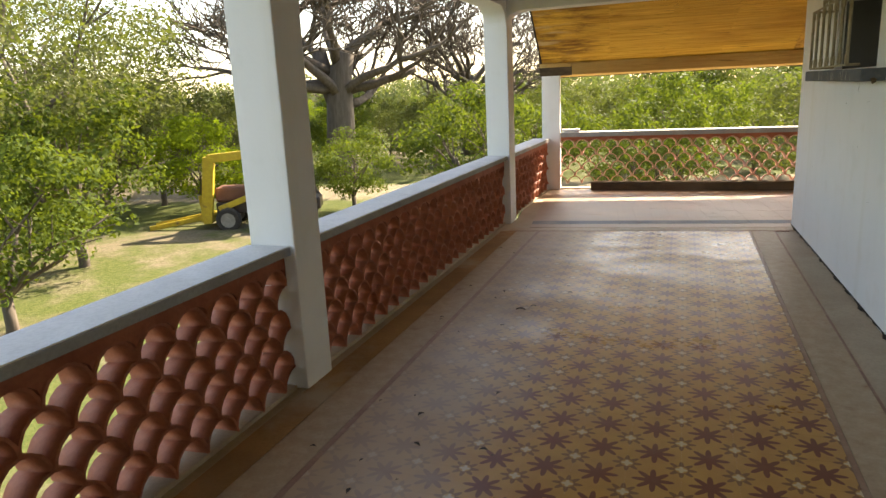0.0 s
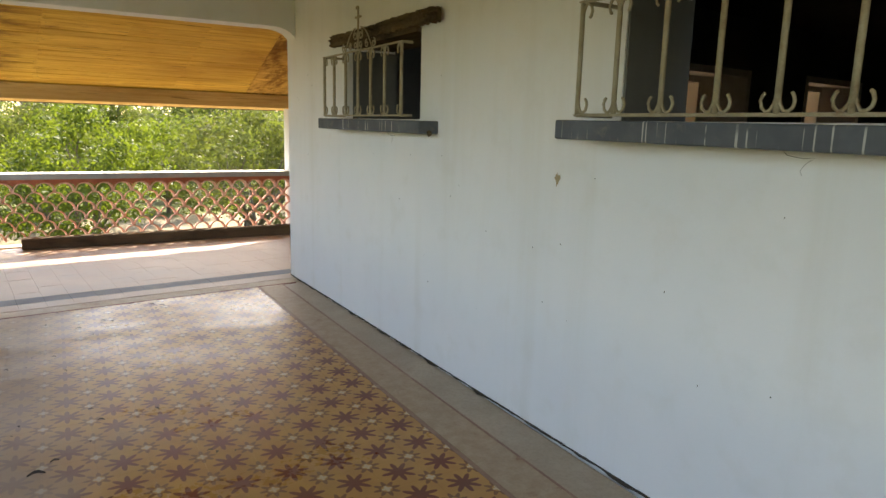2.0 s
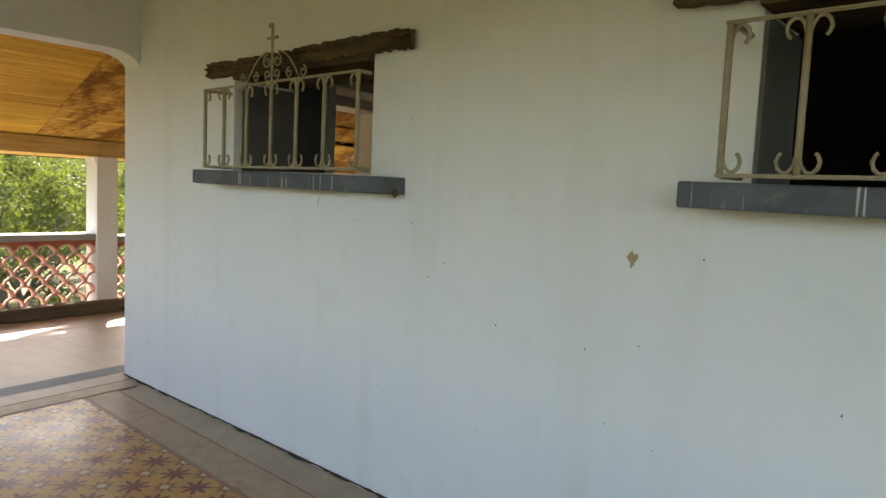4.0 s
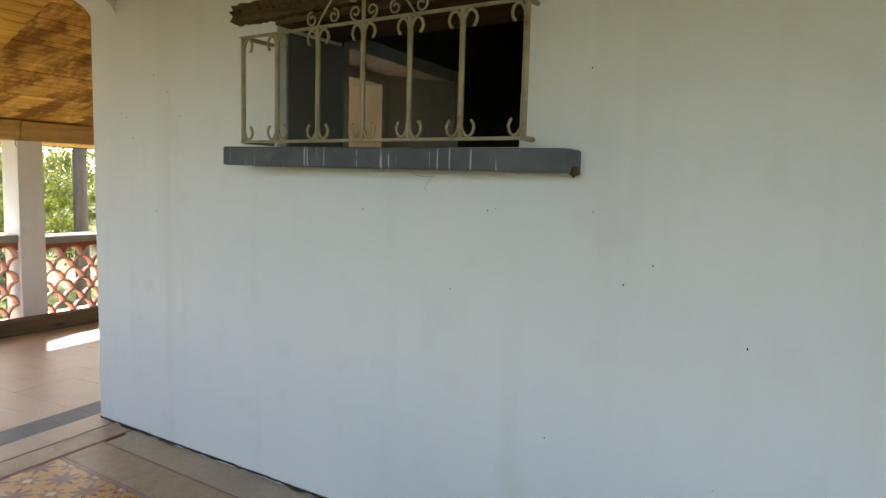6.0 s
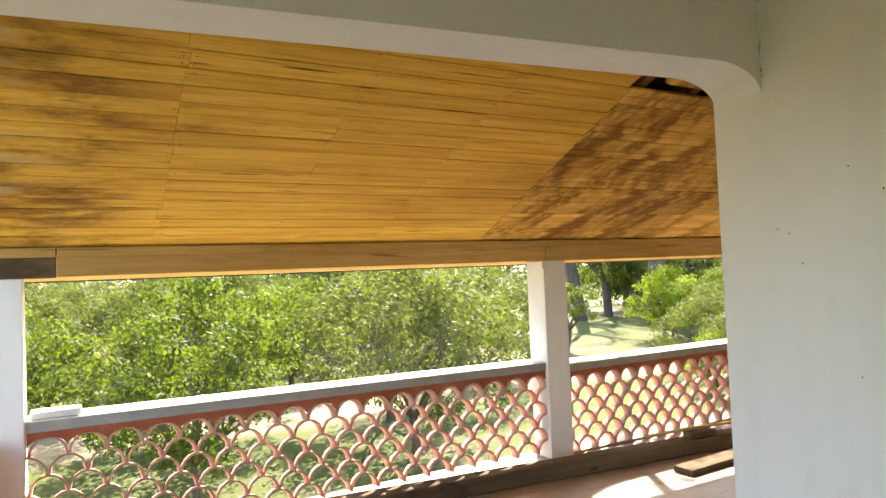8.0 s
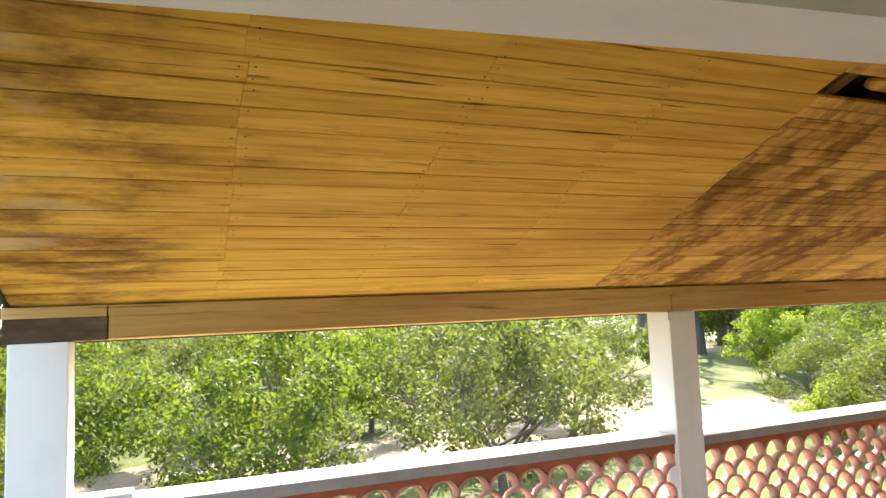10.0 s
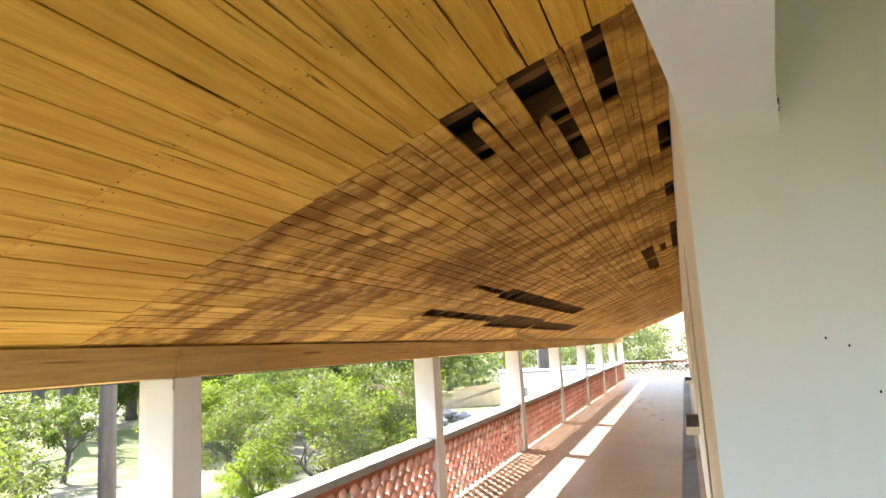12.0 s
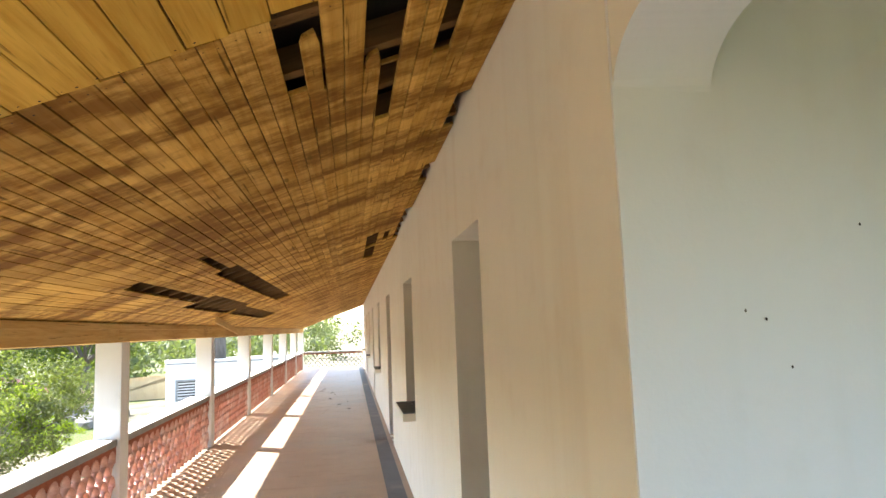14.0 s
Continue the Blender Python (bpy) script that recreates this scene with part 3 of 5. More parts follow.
# splintered ends left in the gaps
for a, b_, c_, d_ in ((0.55, 1.06, 0.703 / COSL, 0.762 / COSL), (0.86, 1.03, 0.49 / COSL, 0.545 / COSL)):
    bm = prism([(a, c_ + 0.012), (a + 0.02, d_ - 0.012), (a + 0.07, d_), (b_, d_), (b_, c_), (a + 0.09, c_)], 2, 0.0, 0.016)
    s = link("board_stub", bm, BOARD_OLD, m=CEIL)
    tagged(s, "splintered stub of a broken ceiling board", "board", "broken boards")
bm = boxed(-2.0, 2.0, -0.05, 0.05, -0.009, 0.009, bevel=0.002)
s = link("loose_board", bm, BEAM_WOOD, m=M2 @ look((10.6, 2.68, 1.885), (12.9, 2.84, 1.765)) @ pose(0, 0, 0, 0, 90, 0))
tagged(s, "loose ceiling board sagging onto the header beam", "board", "broken boards")
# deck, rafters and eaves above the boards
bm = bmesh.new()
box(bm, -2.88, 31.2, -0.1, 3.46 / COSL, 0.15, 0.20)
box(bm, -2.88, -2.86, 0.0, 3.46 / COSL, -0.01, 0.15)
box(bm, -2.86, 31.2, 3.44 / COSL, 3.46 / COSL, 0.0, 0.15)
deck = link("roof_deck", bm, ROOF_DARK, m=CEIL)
bm = bmesh.new()
u = -2.5
while u < 31:
    box(bm, u, u + 0.06, 0.0, 3.43 / COSL, 0.025, 0.12)
    u += 0.42
rafters = link("rafters", bm, RAFTER, m=CEIL)
tagged(rafters, "rough brown rafters seen through gaps between boards", "rafters", kind="structure")
tagged(deck, "dark rafters and deck of the gallery roof", "roof", kind="structure")
V, F = boards(-2.86, 31.2, 3.03 / COSL, 3.44 / COSL, 0.147, lambda v, r: [3.0, 9.0, 17.0], rng)
eave = raw("ceiling_eave", V, F, BEAM_WOOD, m=CEIL)
tagged(eave, "board underside of the eaves", "ceiling", kind="structure")
# header beam
header = thing("header_beam", M2 @ pose(0, 0, 0), "pine header beam resting on white columns", "beam")
cuts = [-2.9, -2.42, 1.33, 5.5, 9.7, 14.0, 18.2, 22.5, 26.6, 31.8]
for k, (a, b) in enumerate(zip(cuts[:-1], cuts[1:])):
    part("beam_length", boxed(a + 0.003, b - 0.003, 2.87, 3.03, 1.73 + 0.004 * (k % 2), 1.902, bevel=0.006), OLD_WOOD if k == 0 else BEAM_WOOD, header)
    part("fascia_board", boxed(a + 0.003, b - 0.003, 2.845, 2.869, 1.855, 1.913, bevel=0.004), BEAM_WOOD, header)

# floors
floor_west = link("floor_west", prism([(-3.35, -13.0), (0.05, -13.0), (0.05, 0.0), (-3.35, 0.0)], 2, -0.35, -0.006), CEMENT)
tagged(floor_west, "cement gallery floor set with patterned tiles", "floor", kind="structure")
floor_north = link("floor_north", boxed(-3.0, 31.9, -0.14, 3.2, -0.35, -0.0065), CEMENT, m=M2)
tagged(floor_north, "dusty tiled floor of the long gallery", "floor", kind="structure")
plinth = link("plinth_west", boxed(-3.34, -3.02, -13.0, -0.05, -1.8, -0.36), WHITE)
tagged(plinth, "white plastered plinth under the parapet", "wall", kind="structure")
plinth2 = link("plinth_north", boxed(-3.05, 31.9, 2.9, 3.19, -1.8, -0.36), WHITE, m=M2)
tagged(plinth2, "white plastered plinth under the long parapet", "wall", kind="structure")


# ---- parapets of stacked clay roof tiles ----
def half_tile(depth, width, height, thick, segs=8, flare=0.10):
    """A clay roof tile: a tapering half tube, its axis along y, its crown up."""
    V, F = [], []
    for j, (y, g) in enumerate(((0.0, 1.0), (depth, 1.0 - flare))):
        for rr in (0.0, thick):
            for i in range(segs + 1):
                a = math.pi * i / segs
                V.append((-(width / 2 - rr) * g * math.cos(a), y, (height - rr) * g * math.sin(a)))
    n = segs + 1
    for i in range(segs):
        F += [(i, i + 1, 2 * n + i + 1, 2 * n + i), (n + i + 1, n + i, 3 * n + i, 3 * n + i + 1), (i + 1, i, n + i, n + i + 1), (2 * n + i, 2 * n + i + 1, 3 * n + i + 1, 3 * n + i)]
    for i in (0, segs):
        F.append((i, 2 * n + i, 3 * n + i, n + i))
    me = bpy.data.meshes.new("roof_tile")
    me.from_pydata(V, [], F)
    me.update()
    me.polygons.foreach_set("use_smooth", [len(p.vertices) == 4 and abs(p.normal.y) < 0.9 for p in me.polygons])
    return me


def parapet(m, length, depth, top, material, label, group, single, seed, tile_depth, face=0.012, thick=0.065, pitch=0.2135, row=0.113):
    """One bay of parapet: local x along it, y outwards from the inner face, z up."""
    r = random.Random(seed)
    p = thing("parapet", m, label, "parapet", group)
    me = half_tile(tile_depth, pitch + 0.010, row + 0.010, 0.013)
    me.materials.append(material)
    count = max(1, round(length / pitch))
    step = length / count
    joined_v, joined_f = [], []
    crown = top - 0.105
    for k in range(6):
        z = crown - row * (k + 1)
        xs = [(i + 0.5) * step for i in range(count)] if k % 2 == 0 else [i * step for i in range(0, count + 1)]
        for x in xs:
            mm = pose(x + r.uniform(-0.004, 0.004), face + 0.004 + r.uniform(-0.005, 0.005), z + r.uniform(-0.003, 0.003), r.uniform(-1.5, 1.5), r.uniform(-3, 3), r.uniform(-2, 2))
            if single:
                t = new("roof_tile", me)
                t.parent = p
                t.matrix_local = mm
            else:
                o = len(joined_v)
                joined_v += [tuple(mm @ v.co) for v in me.vertices]
                joined_f += [tuple(o + i for i in f.vertices) for f in me.polygons]
    if not single:
        s = raw("roof_tiles", joined_v, joined_f, material, p, smooth=True)
        s["kind"] = "stuff"
    # red mortar band with a scalloped lower edge round the top row of tiles
    bm = bmesh.new()
    low = []
    for i in range(count):
        for t in np.linspace(0.0, math.pi, 9)[: 9 if i == count - 1 else 8]:
            low.append(((i + 0.5 - 0.5 * math.cos(t)) * step, crown - 0.055 + (0.055 + 0.004) * math.sin(t)))
    rows = [[bm.verts.new(q) for q in ((x, face, z), (x, face + tile_depth, z), (x, face + tile_depth, top - thick + 0.002), (x, face, top - thick + 0.002))] for x, z in low]
    for a, c in zip(rows[:-1], rows[1:]):
        for i in range(4):
            bm.faces.new((a[i], a[(i + 1) % 4], c[(i + 1) % 4], c[i]))
    bm.faces.new(rows[0]), bm.faces.new(rows[-1])
    part("mortar_band", bm, RED_BAND, p, "red painted mortar band")
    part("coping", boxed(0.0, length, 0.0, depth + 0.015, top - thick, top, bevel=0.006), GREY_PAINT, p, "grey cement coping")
    part("coping_cap", boxed(0.002, length - 0.002, 0.004, depth + 0.011, top - 0.002, top + 0.006, bevel=0.003), PALE_TOP, p, "pale coping top")
    if single:
        part("base_mortar", boxed(0.0, length, face, face + tile_depth + 0.02, -0.006, 0.02, bevel=0.005), CEMENT, p)
    return p


TURN_W = Matrix.Rotation(math.pi / 2, 4, "Z")       # local x to +y, local y to -x
for k, (a, b) in enumerate(((-9.37, -4.95), (-4.68, -0.262), (0.008, 2.44))):
    parapet(pose(-3.045, a, 0) @ TURN_W, b - a, 0.25, 0.80, CLAY, "parapet of stacked terracotta roof tiles under a grey coping", "parapets of the tiled gallery", True, k, 0.145, 0.045, 0.045)
parapet(pose(-3.045, -13.0, 0) @ TURN_W, 3.36, 0.25, 0.80, CLAY, "parapet of stacked terracotta roof tiles under a grey coping", "parapets of the tiled gallery", False, 9, 0.145, 0.045, 0.045)
for k in range(8):
    a, b = COL_U[k] + (0.27 if k == 0 else 0.248), COL_U[k + 1]
    # the coping of the corner bay runs a little high and falls towards the next column
    parapet(M2 @ (pose(a, 2.875, 0, 0, 0.5, 0) if k == 0 else pose(a, 2.875, 0)), b - a, 0.27, 0.872 if k == 0 else 0.80, CLAY_SUNLIT, "parapet of stacked pink roof tiles, coloured pale as if sunlit, under a pale-topped coping", "parapets of the long gallery", k < 2, 20 + k, 0.075)
parapet(M2 @ pose(31.5, 0.05, 0) @ TURN_W, 2.8, 0.25, 0.80, MOSSY, "dark weathered tile parapet closing the long gallery", "parapets of the long gallery", False, 40, 0.075)


# ---- barred windows ----
def scroll(cx, cy, cz, r, turns, start, flip, axis_x, rad=0.0045, n=16):
    """A flat spiral in the plane of the grille (y and z)."""
    pts = []
    for i in range(n + 1):
        f = i / n
        a = start + flip * f * turns * 2 * math.pi
        rr = r * (1 - 0.72 * f)
        pts.append((axis_x, cy + rr * math.cos(a), cz + rr * math.sin(a), rad))
    return pts


def lintel_mesh(y0, y1, z0, z1, seed):
    r = random.Random(seed)
    bm = bmesh.new()
    n = 90
    rows = []
    for i in range(n + 1):
        f = i / n
        y = y0 + (y1 - y0) * f
        j = lambda s: r.uniform(-s, s)
        up = z1 + 0.004 * math.sin(f * 7) + j(0.011) - 0.006 * f
        lo = z0 + 0.003 * math.sin(f * 13) + j(0.007)
        mid = (up + lo) / 2 + j(0.008)
        prof = [(0.02, up), (-0.018 + j(0.007), up - 0.008), (-0.006 + j(0.004), mid + 0.012), (-0.030 + j(0.006), mid), (-0.012 + j(0.004), mid - 0.014), (-0.022 + j(0.006), lo), (0.02, lo - 0.004)]
        rows.append([bm.verts.new((x, y, z)) for x, z in prof])
    for a, b in zip(rows[:-1], rows[1:]):
        for i in range(len(a)):
            bm.faces.new((a[i], a[(i + 1) % len(a)], b[(i + 1) % len(a)], b[i]))
    bm.faces.new(rows[0]), bm.faces.new(rows[-1])
    return bm


def barred_window(dy, seed):
    """Sill, rotten lintel and bowed iron grille with a small cross; built at the far window and moved by dy."""
    w = thing("barred_window", pose(0, dy, 0), "barred house window with slate blue sill and rotten wooden lintel", "window", "barred windows")
    bm = boxed(-0.165, 0.44, -2.925, -1.326, 1.503, 1.583, bevel=0.008)
    for v in bm.verts:
        v.co.z += 0.006 * (v.co.y + 1.4)
        if v.co.x < 0:
            v.co.x += 0.047 * (-1.33 - v.co.y)
    part("sill", bm, SILL, w, "slate blue painted sill with paint drips")
    bm = bmesh.new()
    bmesh.ops.create_icosphere(bm, subdivisions=2, radius=0.017, matrix=pose(-0.02, -2.931, 1.497))
    r = random.Random(seed + 40)
    for v in bm.verts:
        v.co += Vector((r.uniform(-1, 1), r.uniform(-1, 1), r.uniform(-1, 1))) * 0.005
    part("broken_end", bm, LINTEL, w, "rough broken masonry at the end of the sill")
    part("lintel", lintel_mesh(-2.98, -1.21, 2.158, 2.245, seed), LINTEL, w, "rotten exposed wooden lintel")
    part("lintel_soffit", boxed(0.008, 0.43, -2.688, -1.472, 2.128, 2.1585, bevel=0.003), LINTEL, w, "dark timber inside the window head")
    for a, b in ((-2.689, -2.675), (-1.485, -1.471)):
        part("reveal", boxed(0.075, 0.452, a, b, 1.586, 2.11, bevel=0.002), INNER, w, "dark inner reveal")
    g = part("grille", bmesh_bars([(-0.15, -2.80, 1.603, -1.447, 1.603), (-0.15, -2.80, 2.045, -1.447, 2.045)]), IRON, w, "cream painted wrought iron grille")
    for z in (1.603, 2.045):
        for y in (-2.80, -1.447):
            V, F = tube([[(-0.15, y, z, 0.009), (0.04 if y > -2 else -0.075, y, z, 0.009)]], 6)
            raw("return_bar", V, F, IRON, g)
    for y in (-2.80, -2.557, -2.336, -2.118, -1.886, -1.655, -1.447):
        V, F = tube([[(-0.15, y, 1.603, 0.0105), (-0.15, y, 2.045, 0.0105)]], 8)
        raw("bar", V, F, IRON, g, smooth=True)
        paths = []
        for zc, s in ((1.607, 1), (2.041, -1)):
            for f in (-1, 1):
                if (y < -2.7 and f < 0) or (y > -1.5 and f > 0):
                    continue
                curl = ((0.004, 0.050), (0.010, 0.026), (0.022, 0.008), (0.038, 0.006), (0.051, 0.018), (0.056, 0.036), (0.050, 0.054), (0.043, 0.060))
                paths.append([(-0.15, y + f * d, zc + s * e, 0.0062) for d, e in curl])
        V, F = tube(paths, 5)
        raw("bar_scrolls", V, F, IRON, g, smooth=True)
    # crest: cross and paired scrolls
    c = -2.118
    V, F = tube([[(-0.15, c, 2.045, 0.008), (-0.15, c, 2.335, 0.008)], [(-0.15, c - 0.045, 2.268, 0.008), (-0.15, c + 0.045, 2.268, 0.008)],
                 [(-0.15, c, 2.335, 0.008), (-0.15, c + 0.022, 2.338, 0.008), (-0.15, c + 0.028, 2.322, 0.007)]], 6)
    raw("cross", V, F, IRON, g)
    paths = []
    for f in (-1, 1):
        paths += [scroll(0, c + f * 0.046, 2.15, 0.037, 1.25, math.pi / 2, -f, -0.15), scroll(0, c + f * 0.04, 2.082, 0.028, 1.2, -math.pi / 2, f, -0.15),
                  scroll(0, c + f * 0.15, 2.08, 0.028, 1.2, math.pi / 2, f, -0.15), scroll(0, c + f * 0.265, 2.078, 0.03, 1.2, math.pi / 2, -f, -0.15),
                  [(-0.15, c + f * (0.05 + 0.19 * t), 2.20 - 0.155 * t + 0.035 * math.sin(t * math.pi), 0.0045) for t in np.linspace(0, 1, 9)]]
    V, F = tube(paths, 5)
    raw("crest_scrolls", V, F, IRON, g, smooth=True)
    return w


def bmesh_bars(bars):
    bm = bmesh.new()
    for x, y0, z0, y1, z1 in bars:
        box(bm, x - 0.004, x + 0.004, y0 - 0.012, y1 + 0.012, z0 - 0.006, z0 + 0.006)
        box(bm, x - 0.012, x + 0.012, y0 - 0.012, y1 + 0.012, z0 - 0.002, z0 + 0.002)
    return bm


barred_window(0.0, 3)
barred_window(-2.985, 8)
# gallery window sills
for a, b, z0, z1 in OPEN2:
    if z0 > 0.1:
        s = link("window_sill", boxed(a - 0.02, b + 0.03, -0.44, 0.13, z0 - 0.075, z0 + 0.002, bevel=0.006), BOUNCE_CREAM, m=M2)
        tagged(s, "limewashed sill with a dark slate top under a gallery window", "window sill", "gallery window sills")
        part("sill_top", boxed(a - 0.012, b + 0.022, -0.43, 0.122, z0 + 0.002, z0 + 0.010, bevel=0.002), SILL, s, "dark slate painted top")


# ---- ground and distance ----
def ground_mesh():
    V, F = [], []
    ring = [0, 6, 12, 18, 25, 33, 45, 60, 85, 120, 180, 300, 600, 1500]
    n = 72
    rr = random.Random(2)
    for k, r in enumerate(ring):
        for i in range(n):
            a = 2 * math.pi * i / n
            x, y = 4 + r * math.cos(a), 4 + r * math.sin(a)
            z = -1.85 + (noise.noise(Vector((x * 0.07, y * 0.07, 0))) * 0.22 if r > 7 else 0) + (max(0, r - 120) * 0.012 * (0.6 + noise.noise(Vector((math.cos(a) * 2, math.sin(a) * 2, 3)))) if r < 700 else 0)
            V.append((x, y, z))
    for k in range(len(ring) - 1):
        for i in range(n):
            j = (i + 1) % n
            F.append((k * n + i, k * n + j, (k + 1) * n + j, (k + 1) * n + i))
    return V, F


V, F = ground_mesh()
ground = raw("ground", V, F, GROUND, smooth=True)
tagged(ground, "orchard ground of patchy grass and dry soil", "ground", kind="structure")


def leaf_cloud(centers, per, spread, size, rng_np, flat=0.75):
    """Many single folded leaves gathered in clumps."""
    C = np.repeat(np.array(centers), per, axis=0)
    n = len(C)
    d = rng_np.normal(size=(n, 3))
    d /= np.linalg.norm(d, axis=1)[:, None]
    P = C + d * (spread * rng_np.random((n, 1)) ** 0.45) * np.array((1, 1, flat))
    nrm = d + rng_np.normal(size=(n, 3)) * 0.7 + np.array((0, 0, 0.5))
    nrm /= np.linalg.norm(nrm, axis=1)[:, None]
    t = np.cross(nrm, rng_np.normal(size=(n, 3)))
    t /= np.linalg.norm(t, axis=1)[:, None] + 1e-9
    s = np.cross(nrm, t)
    L = (size * rng_np.uniform(0.6, 1.25, n))[:, None]
    tip, base = P + t * L * 0.5 - nrm * L * 0.08, P - t * L * 0.5
    V = np.stack([base, P + s * L * 0.24, tip, P - s * L * 0.24], 1).reshape(-1, 3)
    I = np.arange(n)[:, None] * 4
    F = np.concatenate([I, I + 1, I + 2, I + 3], 1)
    return V, F


def quads(name, V, F, material, parent=None):
    me = bpy.data.meshes.new(name)
    me.vertices.add(len(V))
    me.vertices.foreach_set("co", V.astype(np.float32).ravel())
    me.loops.add(F.size)
    me.loops.foreach_set("vertex_index", F.astype(np.int32).ravel())
    me.polygons.add(len(F))
    me.polygons.foreach_set("loop_start", np.arange(0, F.size, 4, dtype=np.int32))
    me.update(calc_edges=True)
    me.materials.append(material)
    ob = new(name, me)
    if parent:
        ob.parent = parent
    return ob


def limb(p, d, length, radius, depth, r, paths, tips, bend=0.25, split=(2, 3), shrink=0.68):
    pts = [(*p, radius)]
    q, v = Vector(p), Vector(d).normalized()
    seg = 5
    for i in range(seg):
        v = (v + Vector((r.uniform(-1, 1), r.uniform(-1, 1), r.uniform(-0.6, 0.9))) * bend * 0.5).normalized()
        q = q + v * length / seg
        pts.append((*q, radius * (1 - 0.45 * (i + 1) / seg)))
    paths.append(pts)
    if depth == 0:
        tips.append(tuple(q))
        return
    for _ in range(r.randint(*split)):
        side = Vector((r.uniform(-1, 1), r.uniform(-1, 1), r.uniform(-0.35, 0.7)))
        limb(pts[r.choice((-1, -1, -2, -3))][:3], v * 0.75 + side * 0.85, length * shrink * r.uniform(0.8, 1.15), radius * 0.52, depth - 1, r, paths, tips, bend, split, shrink)


def tree(seed, height, width, material, leaves, leaf_size, label, trunk_h=0.7, trunk_r=0.09, clumps=46, name="tree", low=0.2, flat=0.75):
    """A tapered trunk with limbs and an uneven crown of single leaves in clumps, standing on the origin."""
    r, g = random.Random(seed), np.random.default_rng(seed)
    root = thing(name, Matrix.Identity(4), label, "tree", "orchard trees")
    paths, tips = [], []
    paths.append([(0, 0, -0.1, trunk_r * 1.5), (0.02, 0, 0.15, trunk_r * 1.1), (r.uniform(-0.1, 0.1), r.uniform(-0.1, 0.1), trunk_h, trunk_r)])
    for k in range(5):
        a = 2 * math.pi * k / 5 + r.uniform(-0.4, 0.4)
        limb(paths[0][-1][:3], (math.cos(a), math.sin(a), r.uniform(0.7, 1.6)), height * 0.33, trunk_r * 0.6, 2, r, paths, tips)
    V, F = tube(paths, 6)
    raw("trunk", V, F, BARK, root, smooth=True)
    C = []
    while len(C) < clumps:
        x, y, z = (g.uniform(-1, 1) for _ in range(3))
        q = math.sqrt(x * x + y * y + z * z)
        if 0.45 < q < 1.0:
            k = 1 + 0.28 * noise.noise(Vector((x * 1.7 + seed, y * 1.7, z * 1.7)))
            zz = low * height + (z * k * 0.5 + 0.5) * height * (1 - low)
            C.append((x * k * width / 2, y * k * width / 2, zz))
    V, F = leaf_cloud(C, leaves // clumps, width * 0.125, leaf_size, g, flat)
    V[:, 2] = np.maximum(V[:, 2], 0.12)
    quads("crown", V, F, material, root)
    return root


def ray_spot(u, n):
    p = M2 @ Vector((u, n, 0))
    return p.x, p.y


def plant(src, spots):
    for i, (x, y, s, a) in enumerate(spots):
        m = pose(x, y, -1.9, 0, 0, a) @ Matrix.Diagonal((s, s, s * (0.94 + 0.02 * (i % 6)), 1))
        if i == 0:
            src.matrix_world = m
        else:
            c = copy_thing(src, pose(x, y, -1.9, 0, 0, a))
            c.scale = (s, s, s * (0.94 + 0.02 * (i % 6)))


citrus = tree(11, 3.6, 3.9, LEAF_A, 8600, 0.122, "bushy green citrus tree standing in the orchard grass")
olive = tree(12, 3.9, 4.2, LEAF_C, 8600, 0.116, "dusty olive-green orchard tree with a loose crown")
lime = tree(13, 3.2, 3.6, LEAF_D, 8600, 0.124, "bright lime-green citrus tree in the orchard")
dark = tree(14, 7.0, 6.5, LEAF_B, 7500, 0.22, "tall dark evergreen tree behind the orchard", trunk_h=2.2, trunk_r=0.28, low=0.22)
young = tree(15, 2.6, 2.2, LEAF_A, 4200, 0.10, "small crooked citrus tree with a bare leaning trunk", trunk_h=0.9, trunk_r=0.08, clumps=22, low=0.42)
airy = tree(16, 8.5, 10.0, LEAF_C, 24000, 0.13, "tall spreading tree with thin grey branches and sparse leaves", trunk_h=2.6, trunk_r=0.22, clumps=150, low=0.30, flat=0.4)

spots = {"citrus": [(-11.1, -0.7, 0.95, 0), (-13.6, 3.0, 1.2, 40), (-10.6, 10.4, 0.75, 80)], "lime": [(-15.5, 9.5, 1.0, 10), (15.4, 11.7, 0.95, 20), (19.8, 12.1, 0.42, 150)],
         "olive": [(13.3, 13.9, 0.80, 20), (-16.5, 4.0, 1.1, 0), (-18.0, -2.5, 1.1, 70)]}
rr = random.Random(21)
for i in range(-8, 9):
    for j in range(0, 7):
        u, n = i * 4.4 + rr.uniform(-0.9, 0.9), 9.6 + j * 4.4 + rr.uniform(-0.9, 0.9)
        x, y = ray_spot(u, n)
        if (10.5 < u < 19 and 13 < n < 25) or u > 18 or (abs(u - n) < 2.8 and n < 26) or (u < -8 and n < 11.5) or (-13 < u < -4.5 and 11 < n < 22):
            continue
        kind = rr.choices(("citrus", "lime", "olive"), (0.47, 0.13, 0.40))[0]
        spots[kind].append((x, y, rr.uniform(0.8, 1.12), rr.uniform(0, 360)))
for x, y in ((-18, -8), (-22, -3), (-21, 3), (-20, 9), (-24, 7), (-26, 0), (-15.5, -6.5)):
    spots[rr.choice(("citrus", "olive", "citrus"))].append((x, y, rr.uniform(0.9, 1.2), rr.uniform(0, 360)))
spots["lime"] += [(22.5, 17.4, 0.8, 210), (19.0, 22.5, 1.0, 75), (11.3, 11.6, 0.5, 100)]
